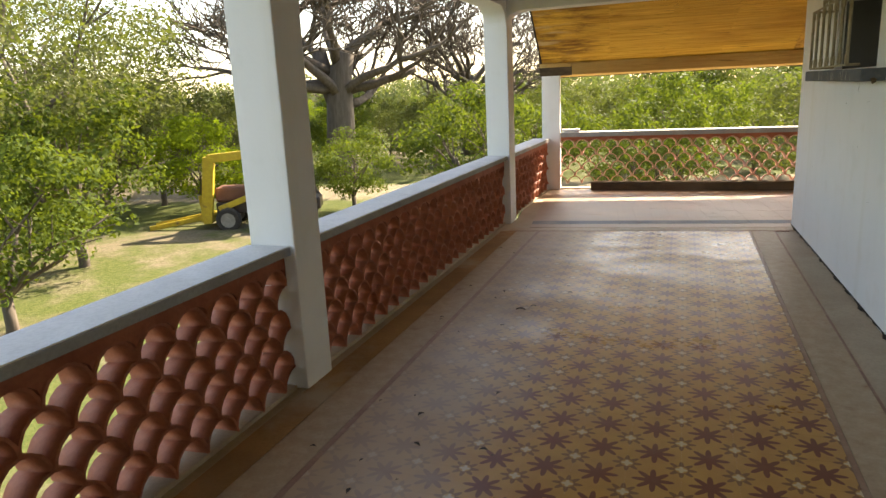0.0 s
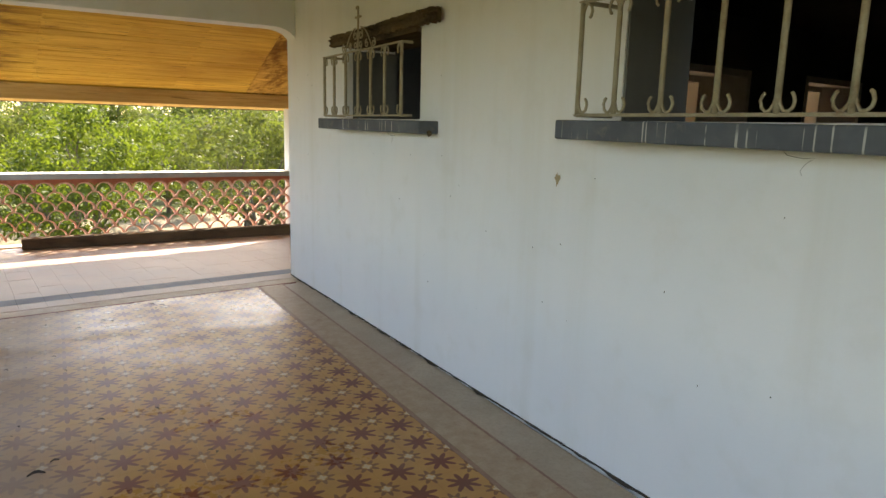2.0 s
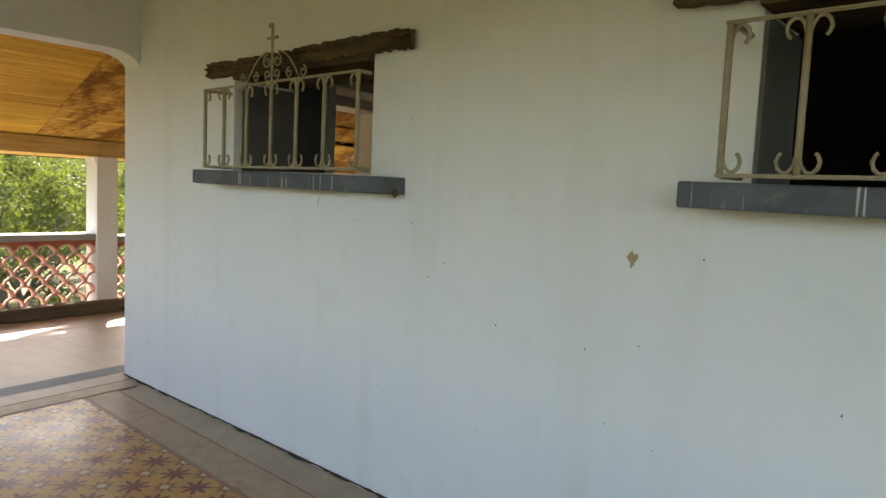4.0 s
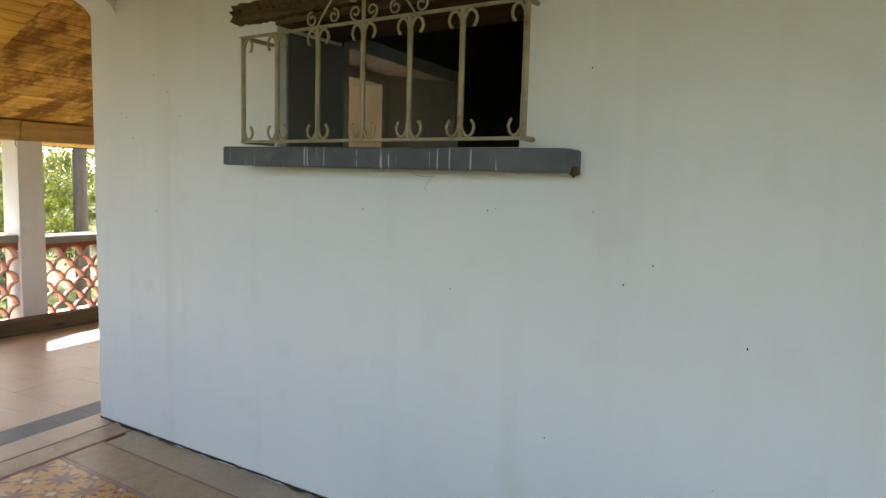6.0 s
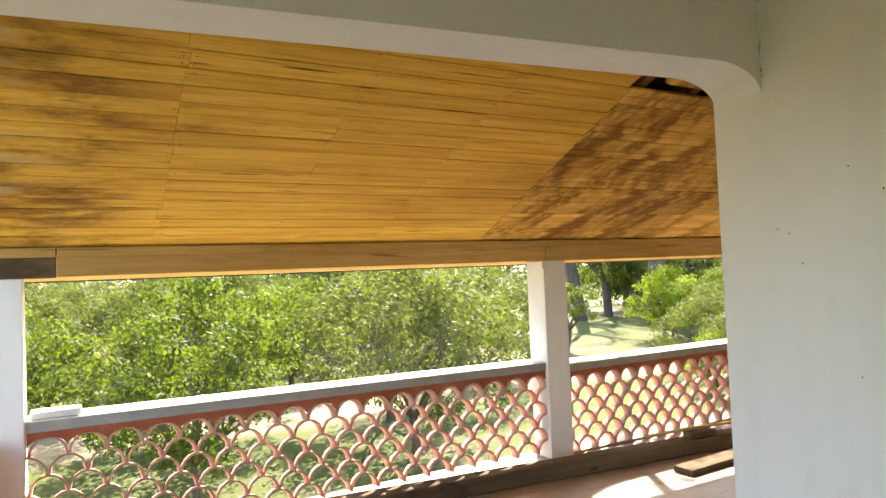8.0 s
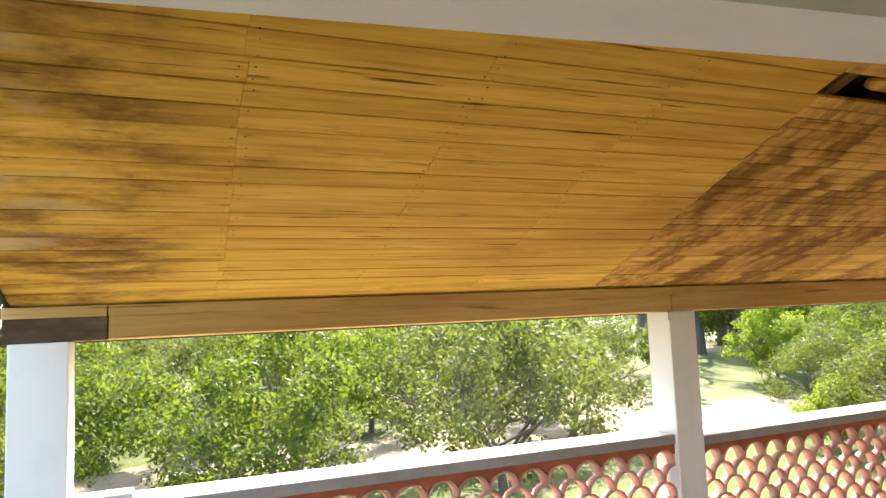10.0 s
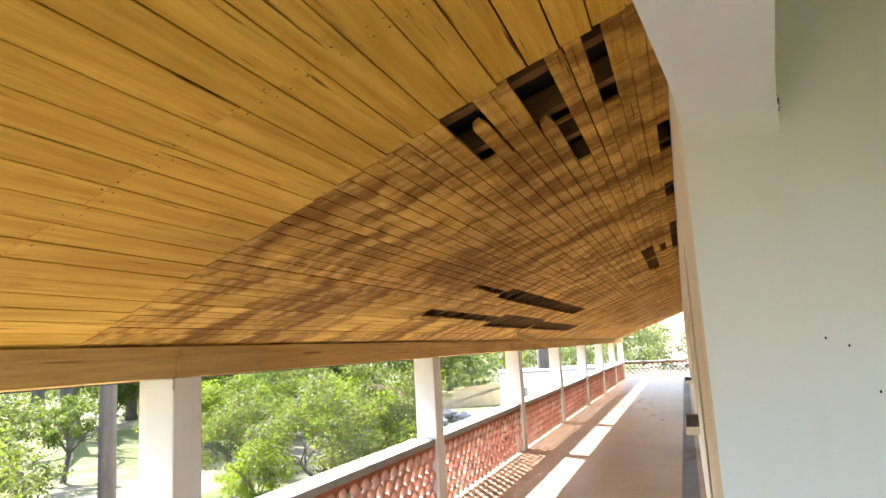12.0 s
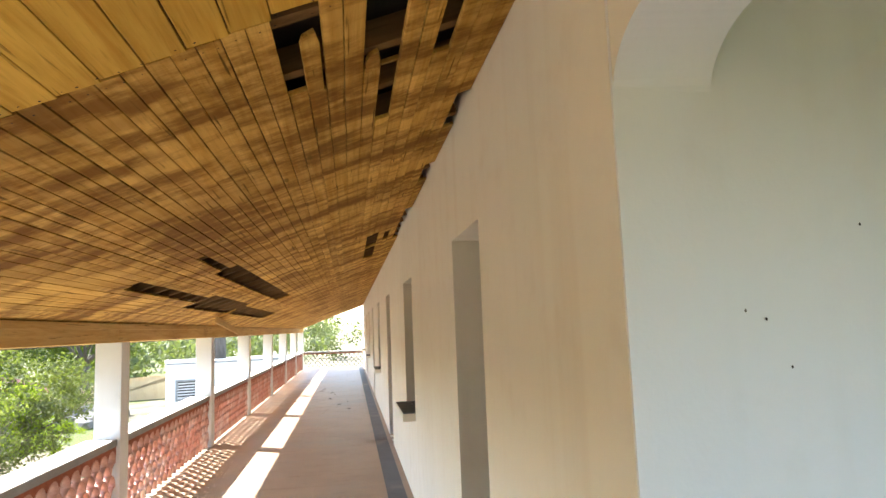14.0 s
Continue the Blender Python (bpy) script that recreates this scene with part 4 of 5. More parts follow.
spots["citrus"] += [(*ray_spot(23.5, 21.5), 0.8, 130), (*ray_spot(17.0, 25.0), 0.75, 250), (*ray_spot(28.0, 25.0), 0.9, 15), (17.2, 17.6, 0.9, 40), (20.2, 19.3, 1.0, 200), (25.5, 22.5, 1.15, 300), (31.0, 24.5, 1.25, 20)]
spots["olive"] += [(23.2, 20.6, 1.05, 80), (27.8, 25.5, 1.2, 10), (30.9, 17.3, 0.62, 60)]
plant(citrus, spots["citrus"])
plant(lime, spots["lime"])
plant(olive, spots["olive"])
plant(young, [(13.4, 22.0, 1.15, 0), (-11.1, 18.9, 0.9, 70)])
plant(dark, [(*ray_spot(u, n), s, a) for u, n, s, a in ((3, 33, 0.9, 0), (14, 42, 1.1, 60), (-7, 38, 0.8, 100), (31, 27, 0.9, 20), (43, 22, 1.0, 200), (-20, 40, 0.8, 10), (55, 20, 1.2, 90), (38, 38, 1.2, 140), (38, 30, 1.2, 33), (46, 18.0, 0.9, 70), (34, 22, 0.9, 250), (30, 33, 1.1, 5), (16, 52, 1.2, 15))])
plant(airy, [(-16.5, 3.0, 1.0, 0), (-27, 12, 1.0, 120), (-20.5, 9.5, 0.85, 200)])

# old bare tree, tall trunks
r = random.Random(77)
bare = thing("bare_tree", pose(-15.4, 18.8, -1.9), "huge old leafless tree with a thick grey trunk", "tree", "orchard trees")
V, F = tube([[(0, 0, -0.2, 0.95), (0, 0, 0.5, 0.72), (0.1, 0, 2.4, 0.62), (0.15, 0.05, 4.2, 0.56), (0.5, 0.1, 5.4, 0.42)], [(0.1, 0, 3.2, 0.5), (-0.6, 0.2, 4.4, 0.40), (-0.9, 0.3, 5.6, 0.32)]], 9)
raw("trunk", V, F, BARK, bare, smooth=True)
for k in range(13):
    a = 2 * math.pi * k / 6.5 + r.uniform(-0.4, 0.4)
    paths, tips = [], []
    limb((0.1 + 0.3 * math.cos(a), 0.05 + 0.3 * math.sin(a), r.uniform(3.0, 5.4)), (math.cos(a), math.sin(a), r.uniform(-0.05, 1.1)), 3.3, 0.24, 5, r, paths, tips, bend=0.6, split=(2, 4), shrink=0.74)
    V, F = tube([[(x, y, z, max(w, 0.022)) for x, y, z, w in p_] for p_ in paths], 4)
    raw("limb", V, F, BARK, bare, smooth=True)
far_bare = copy_thing(bare, pose(-12.4, 28.6, -1.9, 0, 0, 130))
far_bare.scale = (0.72, 0.72, 0.78)
for k, (x, y, rad, lean) in enumerate(((3.9, 7.35, 0.115, 0.1), (22.8, 34.9, 0.42, -0.9), (24.2, 29.0, 0.55, 0.3), (36.5, 12.2, 0.45, 0.5), (32.5, 42.3, 0.38, -0.3), (33.7, 55.0, 0.5, 0.4), (31.7, 39.8, 0.2, 0.4))):
    p = thing("tall_tree", pose(x, y, -1.9), "tall straight grey tree trunk with high branches", "tree", "tall trunks")
    paths, tips = [[(0, 0, -0.2, rad * 1.35), (0.02, 0.03, 0.6, rad * 1.05), (lean * 0.4, 0.1, 3.0, rad * 0.95), (lean, 0.15, 6.5, rad * 0.8)]], []
    for q in range(4):
        a = 1.6 * q + r.uniform(-0.4, 0.4)
        limb(paths[0][-1][:3] if q else (lean * 0.5, 0.1, 4.0), (math.cos(a), math.sin(a), 0.9), 2.4, rad * 0.5, 3, r, paths, tips)
    V, F = tube(paths, 8)
    raw("trunk", V, F, BARK, p, smooth=True)
    V, F = leaf_cloud([t for t in tips], 60, 0.8, 0.13, np.random.default_rng(k))
    quads("crown", V, F, LEAF_C, p)

# far woods all round, in the leaf colour paled for haze
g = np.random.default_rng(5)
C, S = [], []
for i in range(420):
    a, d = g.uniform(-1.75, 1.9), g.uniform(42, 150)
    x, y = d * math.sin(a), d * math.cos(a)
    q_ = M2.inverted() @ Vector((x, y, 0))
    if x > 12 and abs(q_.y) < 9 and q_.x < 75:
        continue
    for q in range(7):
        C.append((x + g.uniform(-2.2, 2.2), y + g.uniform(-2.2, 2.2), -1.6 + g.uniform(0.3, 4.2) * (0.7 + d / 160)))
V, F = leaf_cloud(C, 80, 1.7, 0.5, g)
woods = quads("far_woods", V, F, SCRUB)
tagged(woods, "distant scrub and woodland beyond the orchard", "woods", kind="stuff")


# ---- backhoe parked in the orchard ----
YELLOW = plain("worn_yellow_paint", (0.55, 0.40, 0.035), (0.45, 0.31, 0.03), 8.0, 0.5, 0.2, stain=(0.22, 0.14, 0.05))
RUBBER = plain("dusty_black_rubber", (0.03, 0.028, 0.025), (0.05, 0.045, 0.04), 10.0, 0.9, 0.4)
STEEL = plain("pale_steel_rim", (0.35, 0.34, 0.32), (0.28, 0.27, 0.25), 10.0, 0.5, 0.2, metallic=0.3)
CAB = plain("dark_cab_trim", (0.035, 0.025, 0.025), (0.05, 0.035, 0.03), 8.0, 0.4, 0.1)
RUST = plain("rusty_tin_sheet", (0.20, 0.085, 0.05), (0.15, 0.07, 0.045), 3.0, 0.8, 0.4, stain=(0.25, 0.17, 0.12))
OCHRE = plaster("ochre_wall", (0.44, 0.36, 0.22), (0.38, 0.30, 0.18), (0.24, 0.18, 0.11))
STONE = plain("grey_rubble_stone", (0.22, 0.20, 0.18), (0.15, 0.14, 0.125), 3.0, 0.95, 0.6)


def bar(a, b, w, h):
    """A square-section arm from a to b."""
    a, b = Vector(a), Vector(b)
    bm = boxed(-w / 2, w / 2, -h / 2, h / 2, 0, (b - a).length, bevel=0.02)
    m = Matrix.Translation(a) @ (b - a).to_track_quat("Z", "Y").to_matrix().to_4x4()
    bmesh.ops.transform(bm, matrix=m, verts=bm.verts)
    return bm


def wheel(name, x, y, r, w, parent):
    """A wheel on an axle along local y: a treaded tyre with a rim and hub."""
    prof = [(0.62, -0.5), (0.9, -0.5), (1.0, -0.32), (1.0, 0.32), (0.9, 0.5), (0.62, 0.5)]
    V, F, n = [], [], 28
    for i in range(n):
        a = 2 * math.pi * i / n
        for q, (k, s) in enumerate(prof):
            rr2 = r * (k + (0.035 if i % 2 and k == 1.0 else 0))
            V.append((x + rr2 * math.cos(a), y + s * w, r + rr2 * math.sin(a)))
    m = len(prof)
    for i in range(n):
        for q in range(m):
            F.append((i * m + q, i * m + (q + 1) % m, ((i + 1) % n) * m + (q + 1) % m, ((i + 1) % n) * m + q))
    wob = new(name)
    wob.parent = parent
    raw("tyre", V, F, RUBBER, wob)
    V, F = tube([[(x, y - w * 0.3, r, r * 0.63), (x, y + w * 0.3, r, r * 0.63)], [(x, y - w * 0.42, r, r * 0.2), (x, y + w * 0.42, r, r * 0.2)]], 20)
    raw("rim", V, F, STEEL, wob)


backhoe = thing("backhoe", pose(-12.0, 8.25, -1.88, 0, 0, 204) @ Matrix.Diagonal((0.82, 0.82, 0.82, 1)), "yellow backhoe loader with folded boom parked on grass", "vehicle")
part("chassis", boxed(-1.6, 1.9, -0.45, 0.45, 0.55, 0.95, bevel=0.05), CAB, backhoe)
part("hood", boxed(0.75, 1.9, -0.42, 0.42, 0.95, 1.45, bevel=0.1), RUST, backhoe, "dark red engine hood")
part("cab", boxed(-0.95, 0.7, -0.7, 0.7, 0.95, 1.3, bevel=0.04), CAB, backhoe)
part("cab_roof", boxed(-1.05, 0.8, -0.78, 0.78, 2.3, 2.42, bevel=0.05), YELLOW, backhoe)
for px_, py_ in ((-0.9, -0.66), (-0.9, 0.66), (0.62, -0.66), (0.62, 0.66)):
    part("cab_post", boxed(px_ - 0.05, px_ + 0.05, py_ - 0.05, py_ + 0.05, 1.28, 2.31, bevel=0.012), CAB, backhoe)
part("driver_seat", boxed(-0.5, 0.1, -0.3, 0.3, 1.28, 1.9, bevel=0.12), CAB, backhoe)
for sy in (-0.85, 0.85):
    wheel("rear_wheel", -0.75, sy, 0.72, 0.42, backhoe)
    wheel("front_wheel", 1.45, sy * 0.9, 0.40, 0.30, backhoe)
    part("loader_arm", bar((-0.2, sy * 0.75, 1.45), (1.75, sy * 0.75, 0.75), 0.14, 0.2), YELLOW, backhoe)
    part("ground_arm", bar((2.1, sy * 0.4, 0.5), (4.2, sy * 0.4, 0.18), 0.12, 0.16), YELLOW, backhoe)
part("boom", bar((-0.6, 0.6, 2.62), (1.95, 0.6, 2.45), 0.22, 0.28), YELLOW, backhoe)
part("dipper", bar((1.9, 0.6, 2.5), (2.2, 0.6, 0.35), 0.24, 0.36), YELLOW, backhoe)
part("ram", bar((2.35, 0.6, 1.25), (2.25, 0.6, 0.35), 0.1, 0.1), YELLOW, backhoe)
part("crosshead", boxed(2.0, 2.3, -0.6, 0.75, 0.3, 0.55, bevel=0.03), YELLOW, backhoe)

# ---- outbuildings beyond the orchard ----
ang = math.degrees(math.atan2(13.85 - 0.46, 32.7 + 1.5)) - 90
shed = thing("outbuilding", pose(32.9, 13.7, -1.9, 0, 0, ang), "small flat-roofed white outbuilding with a barred window", "building")
part("wall", pierced(0.0, 6.5, 0.0, 2.25, 0.0, 0.25, [(0.5, 1.4, 0.5, 1.4)]), WHITE, shed)
part("side_wall", boxed(0.0, 0.25, 0.255, 4.5, 0.0, 2.25), WHITE, shed)
part("back_wall", boxed(0.0, 6.5, 4.505, 4.7, 0.0, 2.25), WHITE, shed)
part("roof", boxed(-0.06, 6.6, -0.06, 4.76, 2.255, 2.36, bevel=0.02), GREY_PAINT, shed, "grey cement roof slab")
win = part("window", pierced(0.42, 1.48, 0.42, 1.48, -0.02, 0.10, [(0.52, 1.38, 0.52, 1.38)]), GREY_PAINT, shed, "grey window surround")
for k in range(6):
    part("louvre", boxed(0.53, 1.37, 0.06, 0.08, 0.55 + k * 0.14, 0.62 + k * 0.14), PALE_TOP, win)
part("window_back", boxed(0.53, 1.37, 0.2, 0.22, 0.53, 1.37), CAB, win)
hut = thing("hut", pose(29.5, 18.2, -1.9, 0, 0, 28), "low ochre hut under a rusty red tin roof", "building")
part("wall", pierced(-2.2, 2.2, 0.0, 1.55, 0.0, 0.2, [(-1.4, -0.5, 0.0, 1.4), (0.4, 1.2, 0.5, 1.3)]), OCHRE, hut)
part("side_wall", boxed(-2.2, -2.0, 0.205, 3.2, 0.0, 1.55), OCHRE, hut)
part("side_wall", boxed(2.0, 2.2, 0.205, 3.2, 0.0, 1.55), OCHRE, hut)
bm = bmesh.new()
N_R = 60
rows_ = [[bm.verts.new((-2.6 + 5.2 * i / N_R, y, z + 0.02 * math.sin(i * 1.9))) for i in range(N_R + 1)] for y, z in ((-0.5, 1.5), (1.6, 2.15), (3.6, 1.5))]
for a_, b_ in zip(rows_[:-1], rows_[1:]):
    for i in range(N_R):
        bm.faces.new((a_[i], a_[i + 1], b_[i + 1], b_[i]))
bmesh.ops.solidify(bm, geom=bm.faces[:], thickness=0.03)
part("roof", bm, RUST, hut, "rusty corrugated roof")
ruin = thing("ruined_wall", pose(38.5, 17.5, -1.9, 0, 0, 114), "crumbling plastered adobe wall", "wall")
rv = random.Random(6)
top_line = [(-3.0 + 0.35 * i, 1.5 + rv.uniform(-0.35, 0.3) - 0.03 * i) for i in range(18)]
part("wall", prism([(-3.0, 0)] + top_line + [(top_line[-1][0], 0)], 1, 0.0, 0.35), OCHRE, ruin)
for i in range(34):
    bm = bmesh.new()
    bmesh.ops.create_icosphere(bm, subdivisions=1, radius=rv.uniform(0.18, 0.5))
    for v in bm.verts:
        v.co = Vector((v.co.x * 1.3, v.co.y, v.co.z * 0.7)) * (1 + 0.3 * noise.noise(v.co * 3 + Vector((i, 0, 0))))
    s = link("rubble_stone", bm, STONE, m=pose(28.4 + rv.uniform(-2.2, 3.0), 16.0 + rv.uniform(-1.2, 1.3), -1.75 + rv.uniform(0, 0.25), 0, 0, rv.uniform(0, 360)))
    tagged(s, "grey rubble stone in a tumbled heap", "stone", "rubble heap")

# ---- loose things in the gallery ----
t = link("brick", boxed(-2.575, -2.30, 2.90, 3.04, 0.879, 0.925, bevel=0.008), PALE_TOP, m=M2)
tagged(t, "whitewashed flat brick lying on the parapet coping", "brick")
V, F = tube([[(0.03 * math.cos(a) * (1 + 0.3 * math.sin(a)), 0.0, 0.03 * math.sin(a), 0.004) for a in np.linspace(0.3, 5.6, 16)]], 6)
t = raw("wire_hook", V, F, IRON, m=M2 @ pose(1.268, 2.838, 1.70, 0, 0, 45), smooth=True)
tagged(t, "bent iron wire hook at the head of a column", "hook")
t = link("timber_baulk", boxed(0.0, 5.2, -0.16, 0.0, 0.0, 0.13, bevel=0.014), OLD_WOOD, m=M2 @ pose(-2.12, 2.86, 0.001, 0, 0, -6.0))
tagged(t, "long weathered timber baulk lying along the parapet foot", "timber")
t = link("plank", boxed(-0.45, 0.45, -0.09, 0.09, 0.0, 0.045, bevel=0.004), OLD_WOOD, m=M2 @ pose(2.3, 1.95, 0.001, 0, 0, 3))
tagged(t, "short weathered plank lying on the gallery floor", "plank")
t = link("plank", boxed(-0.14, 0.14, -0.06, 0.06, 0.0, 0.05, bevel=0.004), OLD_WOOD, m=M2 @ pose(2.5, 2.30, 0.132, 0, 0, -4))
tagged(t, "short weathered block resting on the timber baulk", "plank")
V, F = tube([[(-0.5, 0, 0, 0.014), (0.0, 0.01, 0.004, 0.016), (0.75, 0.0, 0.0, 0.013)]], 7)
t = raw("stick", V, F, BEAM_WOOD, m=M2 @ pose(2.4, 2.32, 0.197, 0, 0, -6), smooth=True)
tagged(t, "thin pale stick laid across the wooden block", "stick")

V, F = [], []
for i in range(7):
    f = i / 6
    w = 0.018 * math.sin(math.pi * min(1, f * 0.96 + 0.02))
    zc = 0.004 + 0.010 * math.sin(f * 3.0)
    V += [(f * 0.07 - 0.035, -w, zc + 0.008), (f * 0.07 - 0.035, 0, zc), (f * 0.07 - 0.035, w, zc + 0.007)]
for i in range(6):
    o = 3 * i
    F += [(o, o + 1, o + 4, o + 3), (o + 1, o + 2, o + 5, o + 4)]
leaf = raw("dry_leaf", V, F, DIRT, m=pose(-2.19, -3.4, 0.0))
tagged(leaf, "curled dark dry leaf on the tiles", "leaf", "fallen leaves")
rl = random.Random(3)
LEAVES = [(-2.12, -3.29), (-2.42, -2.98), (-1.58, -0.62), (-2.73, -2.87), (-2.70, -3.66), (-2.24, -3.74), (-1.95, -2.74), (-1.91, -2.91), (-1.97, -3.15), (-1.48, -3.5), (-2.27, -1.89), (-2.12, -1.74),
          (-2.68, -5.49), (-2.2, -5.64), (-2.69, -3.71), (-2.41, -5.54), (-2.0, -4.76), (-2.15, -4.74), (-2.31, -5.08), (-0.72, -2.41), (-1.44, -1.32), (-0.76, 0.61)]
LEAVES += [(rl.triangular(-2.95, -0.6, -2.5), rl.uniform(-6.2, -0.6)) for _ in range(46)]
for x, y in LEAVES:
    c_ = copy_thing(leaf, pose(x, y, 0.0, 0, 0, rl.uniform(0, 360)))
    s_ = rl.uniform(0.18, 0.6)
    c_.scale = (s_, s_, s_)
for _ in range(16):
    p_ = M2 @ pose(rl.uniform(14, 27), rl.uniform(0.6, 2.4), 0.0, 0, 0, rl.uniform(0, 360))
    c_ = copy_thing(leaf, p_)
    c_.scale = (1.6, 1.6, 1.2)

# dirt-filled crack along the foot of the house wall, nail holes and a plaster scar
V, F = [], []
n_ = 260
for i in range(n_ + 1):
    y = -9.0 + 9.0 * i / n_
    x = -0.016 * y
    w = 0.003 + 0.030 * max(0.0, noise.noise(Vector((y * 5.3, 0, 0)))) + rl.uniform(0, 0.010)
    V += [(x - w, y, 0.001), (x - w * 0.4, y, 0.006 + rl.uniform(0, 0.006)), (x + 0.004, y, 0.008)]
for i in range(n_):
    o = 3 * i
    F += [(o, o + 1, o + 4, o + 3), (o + 1, o + 2, o + 5, o + 4)]
raw("wall_foot_crack", V, F, DIRT, floor_west)
SPECKS = [(-0.677, 1.876), (-0.775, 1.75), (-1.976, 1.331), (-2.57, 1.352), (-2.951, 1.848), (-3.188, 1.199), (-3.094, 1.126), (-2.414, 1.039), (-0.371, 1.645), (-0.321, 1.755), (-0.274, 1.776), (-0.564, 1.967), (-0.226, 2.691), (-0.227, 2.581), (-0.226, 2.335), (-3.908, 0.947), (-4.327, 1.33), (-4.12, 0.997)]
me_s = bpy.data.meshes.new("nail_hole")
bm = bmesh.new()
bmesh.ops.create_icosphere(bm, subdivisions=1, radius=0.006)
bm.to_mesh(me_s)
bm.free()
me_s.materials.append(DIRT)
rs = random.Random(61)
JOINT = [(-0.242 + rs.uniform(-0.004, 0.004), 2.36 + 0.6 * rs.random() ** 1.5) for _ in range(26)]     # grime where the arch meets the wall
CHIPS = [(rs.uniform(-6.5, -0.3), rs.uniform(0.3, 2.9)) for _ in range(34)]
for y, z in SPECKS + JOINT + [c for c in CHIPS if not (1.4 < c[1] < 2.4 and (-3.1 < c[0] < -1.2 or -6.1 < c[0] < -4.2))]:
    s = new("nail_hole", me_s)
    s.parent = wall_west
    s.matrix_local = pose(-0.016 * y, y, z) @ (Matrix.Diagonal((0.3, 0.5, 0.7, 1)) if (y, z) in SPECKS else Matrix.Diagonal((0.3, rs.uniform(0.2, 0.5), rs.uniform(0.25, 0.9), 1)))
bm = bmesh.new()
scar = [bm.verts.new((0.0, 0.017 * math.cos(a) * (1 + 0.5 * math.sin(3 * a)), 0.028 * math.sin(a) * (1 + 0.3 * math.cos(5 * a)))) for a in np.linspace(0, 2 * math.pi, 19)[:-1]]
bm.faces.new(scar)
s = part("plaster_scar", bm, OCHRE, wall_west, "small scar of bare ochre plaster")
s.matrix_local = pose(0.0625, -4.075, 1.305)

for dy in (0.0, -2.985):
    crack = [(-2.22, 1.492), (-2.235, 1.478), (-2.29, 1.470), (-2.33, 1.474), (-2.30, 1.452), (-2.285, 1.43), (-2.292, 1.415)]
    V, F = tube([[(-0.016 * (y + dy) - 0.0005, y + dy, z, 0.0008) for y, z in crack]], 4)
    raw("hairline_crack", V, F, DIRT, wall_west)
# ---- tiles of the floors ----
PITCH, TX, TY = 0.215, -1.848, -3.87
me_tile = bpy.data.meshes.new("floor_tile")
h, c = PITCH / 2 - 0.0001, 0.0004
me_tile.from_pydata([(-h, -h, -0.012), (h, -h, -0.012), (h, h, -0.012), (-h, h, -0.012), (-h, -h, -c), (h, -h, -c), (h, h, -c), (-h, h, -c),
                     (-h + c, -h + c, 0), (h - c, -h + c, 0), (h - c, h - c, 0), (-h + c, h - c, 0)], [],
                    [(8, 9, 10, 11), (0, 1, 5, 4), (1, 2, 6, 5), (2, 3, 7, 6), (3, 0, 4, 7), (4, 5, 9, 8), (5, 6, 10, 9), (6, 7, 11, 10), (7, 4, 8, 11)])
me_tile.update()
me_tile.materials.append(STAR)
TAN = math.tan(TURN)
rest_v, rest_f = [], []
for i in range(-3, 7):
    for j in range(-43, 18):
        x, y = TX + i * PITCH, TY + j * PITCH
        if not (-2.62 < x < -0.44) or y < -12.9:
            continue
        if y + h < -0.345 + (x - h) * TAN:
            if -6.6 < y:
                t = new("floor_tile", me_tile)
                t.parent = floor_west
                t.location = (x, y, 0)
            else:
                o = len(rest_v)
                rest_v += [(v.co.x + x, v.co.y + y, v.co.z) for v in me_tile.vertices]
                rest_f += [tuple(o + k for k in f.vertices) for f in me_tile.polygons]
        elif y - h < -0.36 + (x - h) * TAN:
            n0, n1 = -0.345 + (x - h) * TAN, -0.345 + (x + h) * TAN
            o = len(rest_v)
            rest_v += [(x - h, y - h, 0), (x + h, y - h, 0), (x + h, min(n1, y + h), 0), (x - h, min(n0, y + h), 0), (x - h, y - h, -0.012), (x + h, y - h, -0.012)]
            rest_f += [(o, o + 1, o + 2, o + 3), (o, o + 4, o + 5, o + 1)]
rest = raw("floor_tiles", rest_v, rest_f, STAR, floor_west)
rest["kind"] = "stuff"


def strip(name, pts, material, lift=0.0, label=""):
    o = part(name, prism(pts, 2, -0.02, lift), material, floor_west, label)
    return o


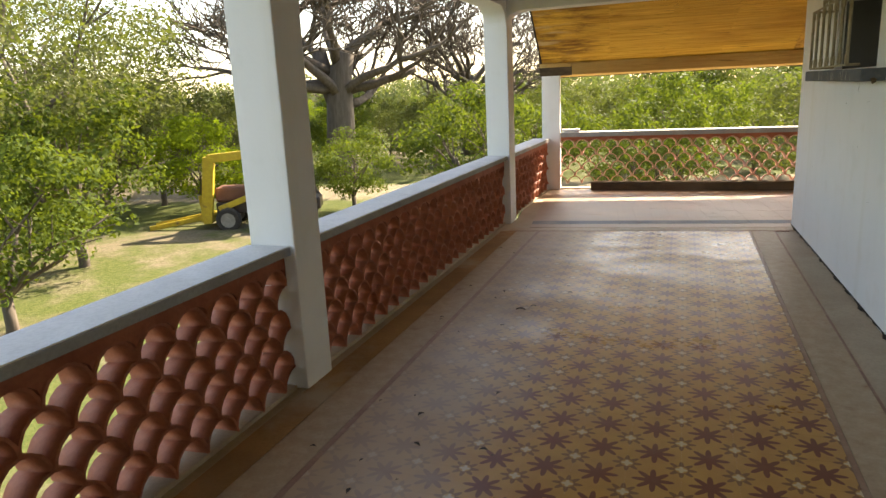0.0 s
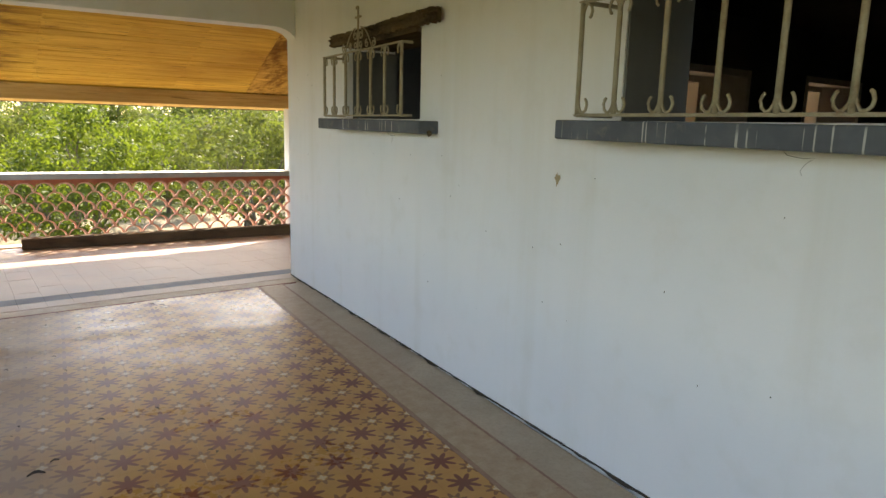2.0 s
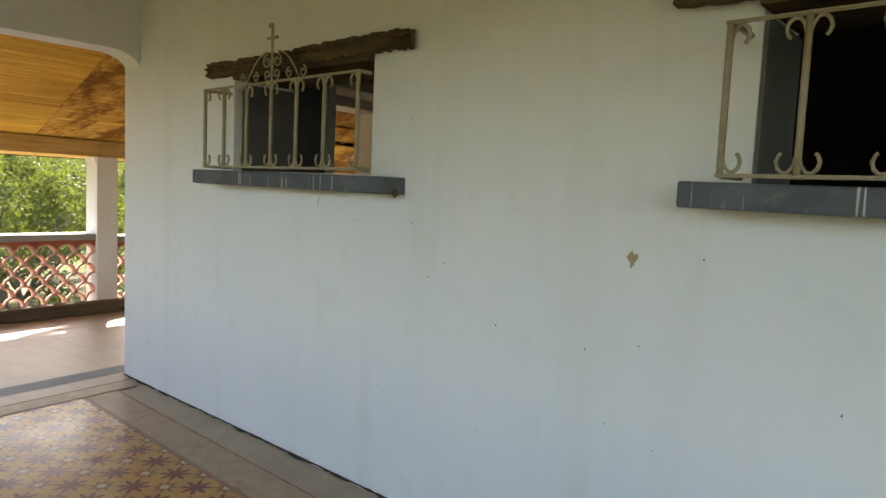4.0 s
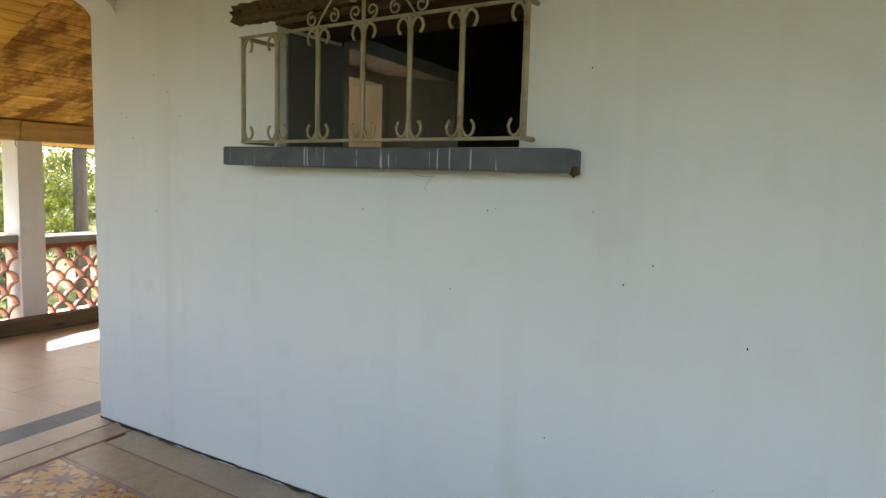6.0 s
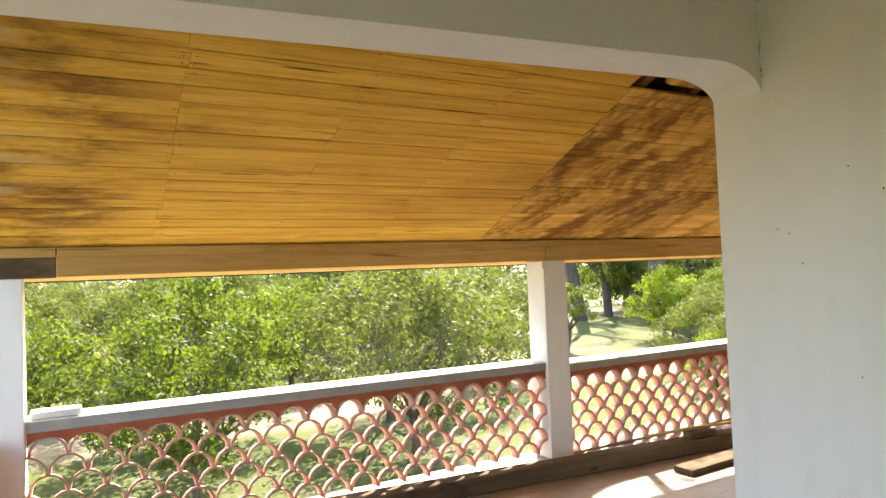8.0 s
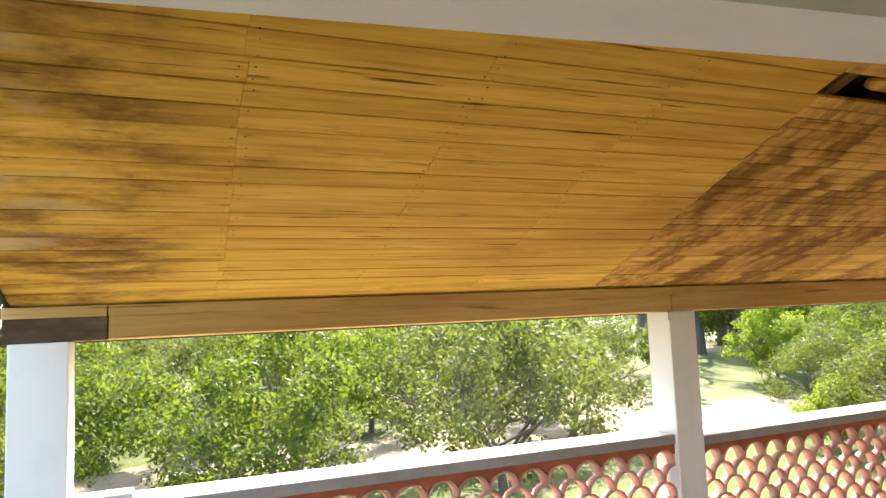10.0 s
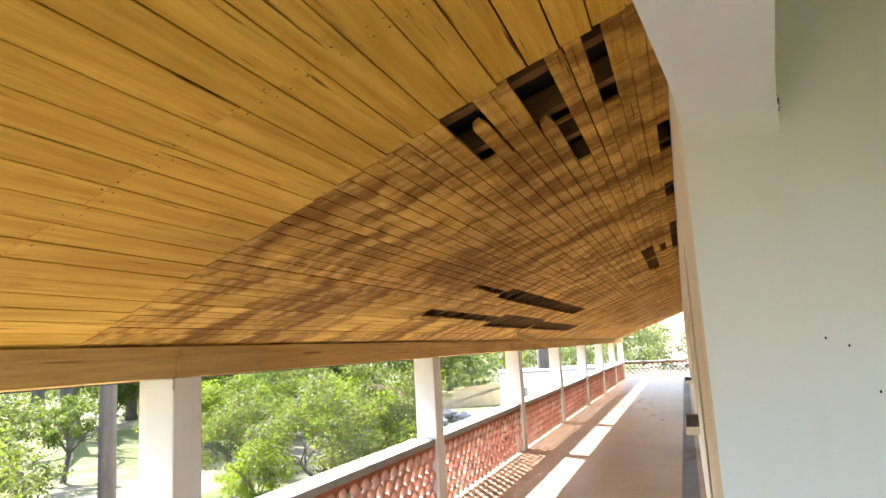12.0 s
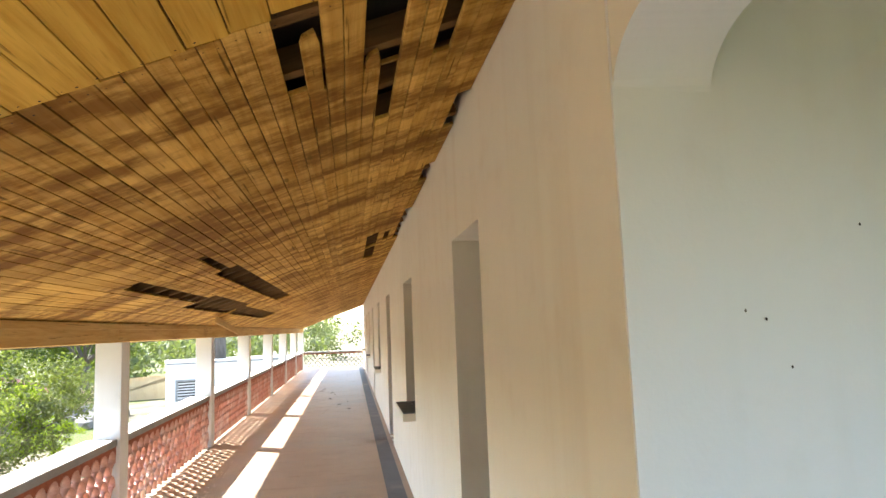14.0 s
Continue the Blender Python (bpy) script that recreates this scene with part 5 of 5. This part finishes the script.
XF0, XF1 = TX - 3 * PITCH - PITCH / 2, TX + 6 * PITCH + PITCH / 2
end = lambda x, d: (x, d + x * TAN)
strip("border_line", [(XF1 + 0.001, -13), (XF1 + 0.026, -13), end(XF1 + 0.026, -0.345), end(XF1 + 0.001, -0.345)], DUSTY_LINE, 0.0, "dark red border line")
strip("border_band", [(XF1 + 0.028, -13), (-0.205, -13), end(-0.205, -0.345), end(XF1 + 0.028, -0.345)], BORDER, 0.0, "faded patterned border tiles")
strip("border_line", [(-0.203, -13), (-0.190, -13), end(-0.190, -0.345), end(-0.203, -0.345)], DUSTY_LINE, 0.0, "dark red border line")
strip("border_line", [(XF0 - 0.032, -13), (XF0 - 0.001, -13), end(XF0 - 0.001, -0.345), end(XF0 - 0.032, -0.345)], DUSTY_LINE, 0.0, "dark red border line")
strip("edge_strip", [(-3.03, -13), (-2.862, -13), end(-2.862, -0.345), end(-3.03, -0.345)], STRIP, 0.001, "rust-stained cement strip")
strip("border_band", [(-2.86, -13), (XF0 - 0.034, -13), end(XF0 - 0.034, -0.345), end(-2.86, -0.345)], BORDER, 0.0, "faded patterned border tiles")
strip("border_line", [end(-2.95, -0.343), end(-0.06, -0.343), end(-0.06, -0.318), end(-2.95, -0.318)], RED_LINE, 0.0, "dark red border line")
strip("border_band", [end(-2.95, -0.316), end(-0.01, -0.316), end(-0.01, -0.15), end(-2.95, -0.15)], BORDER, 0.0, "faded patterned border tiles")
bm_v, bm_f, bl_v, bl_f = [], [], [], []
q = 0.2
for i in range(-14, 158):
    for j in range(0, 15):
        u, n = (i + 0.5) * q + 0.012, -0.135 + (j + 0.5) * q
        V, F = (bl_v, bl_f) if j == 1 else (bm_v, bm_f)
        o, hh = len(V), q / 2 - 0.0005
        dz = random.uniform(-0.0006, 0.0006)
        V += [(u - hh, n - hh, dz), (u + hh, n - hh, dz), (u + hh, n + hh, dz), (u - hh, n + hh, dz), (u - hh, n - hh, -0.01), (u + hh, n - hh, -0.01), (u + hh, n + hh, -0.01), (u - hh, n + hh, -0.01)]
        F += [tuple(o + k for k in f) for f in ((0, 1, 2, 3), (0, 4, 5, 1), (1, 5, 6, 2), (2, 6, 7, 3), (3, 7, 4, 0))]
for nm, V, F, mt in (("floor_tiles", bm_v, bm_f, PINK_TILE), ("border_tiles", bl_v, bl_f, BLUE_TILE)):
    o = raw(nm, V, F, mt, floor_north)
    o["kind"] = "stuff"
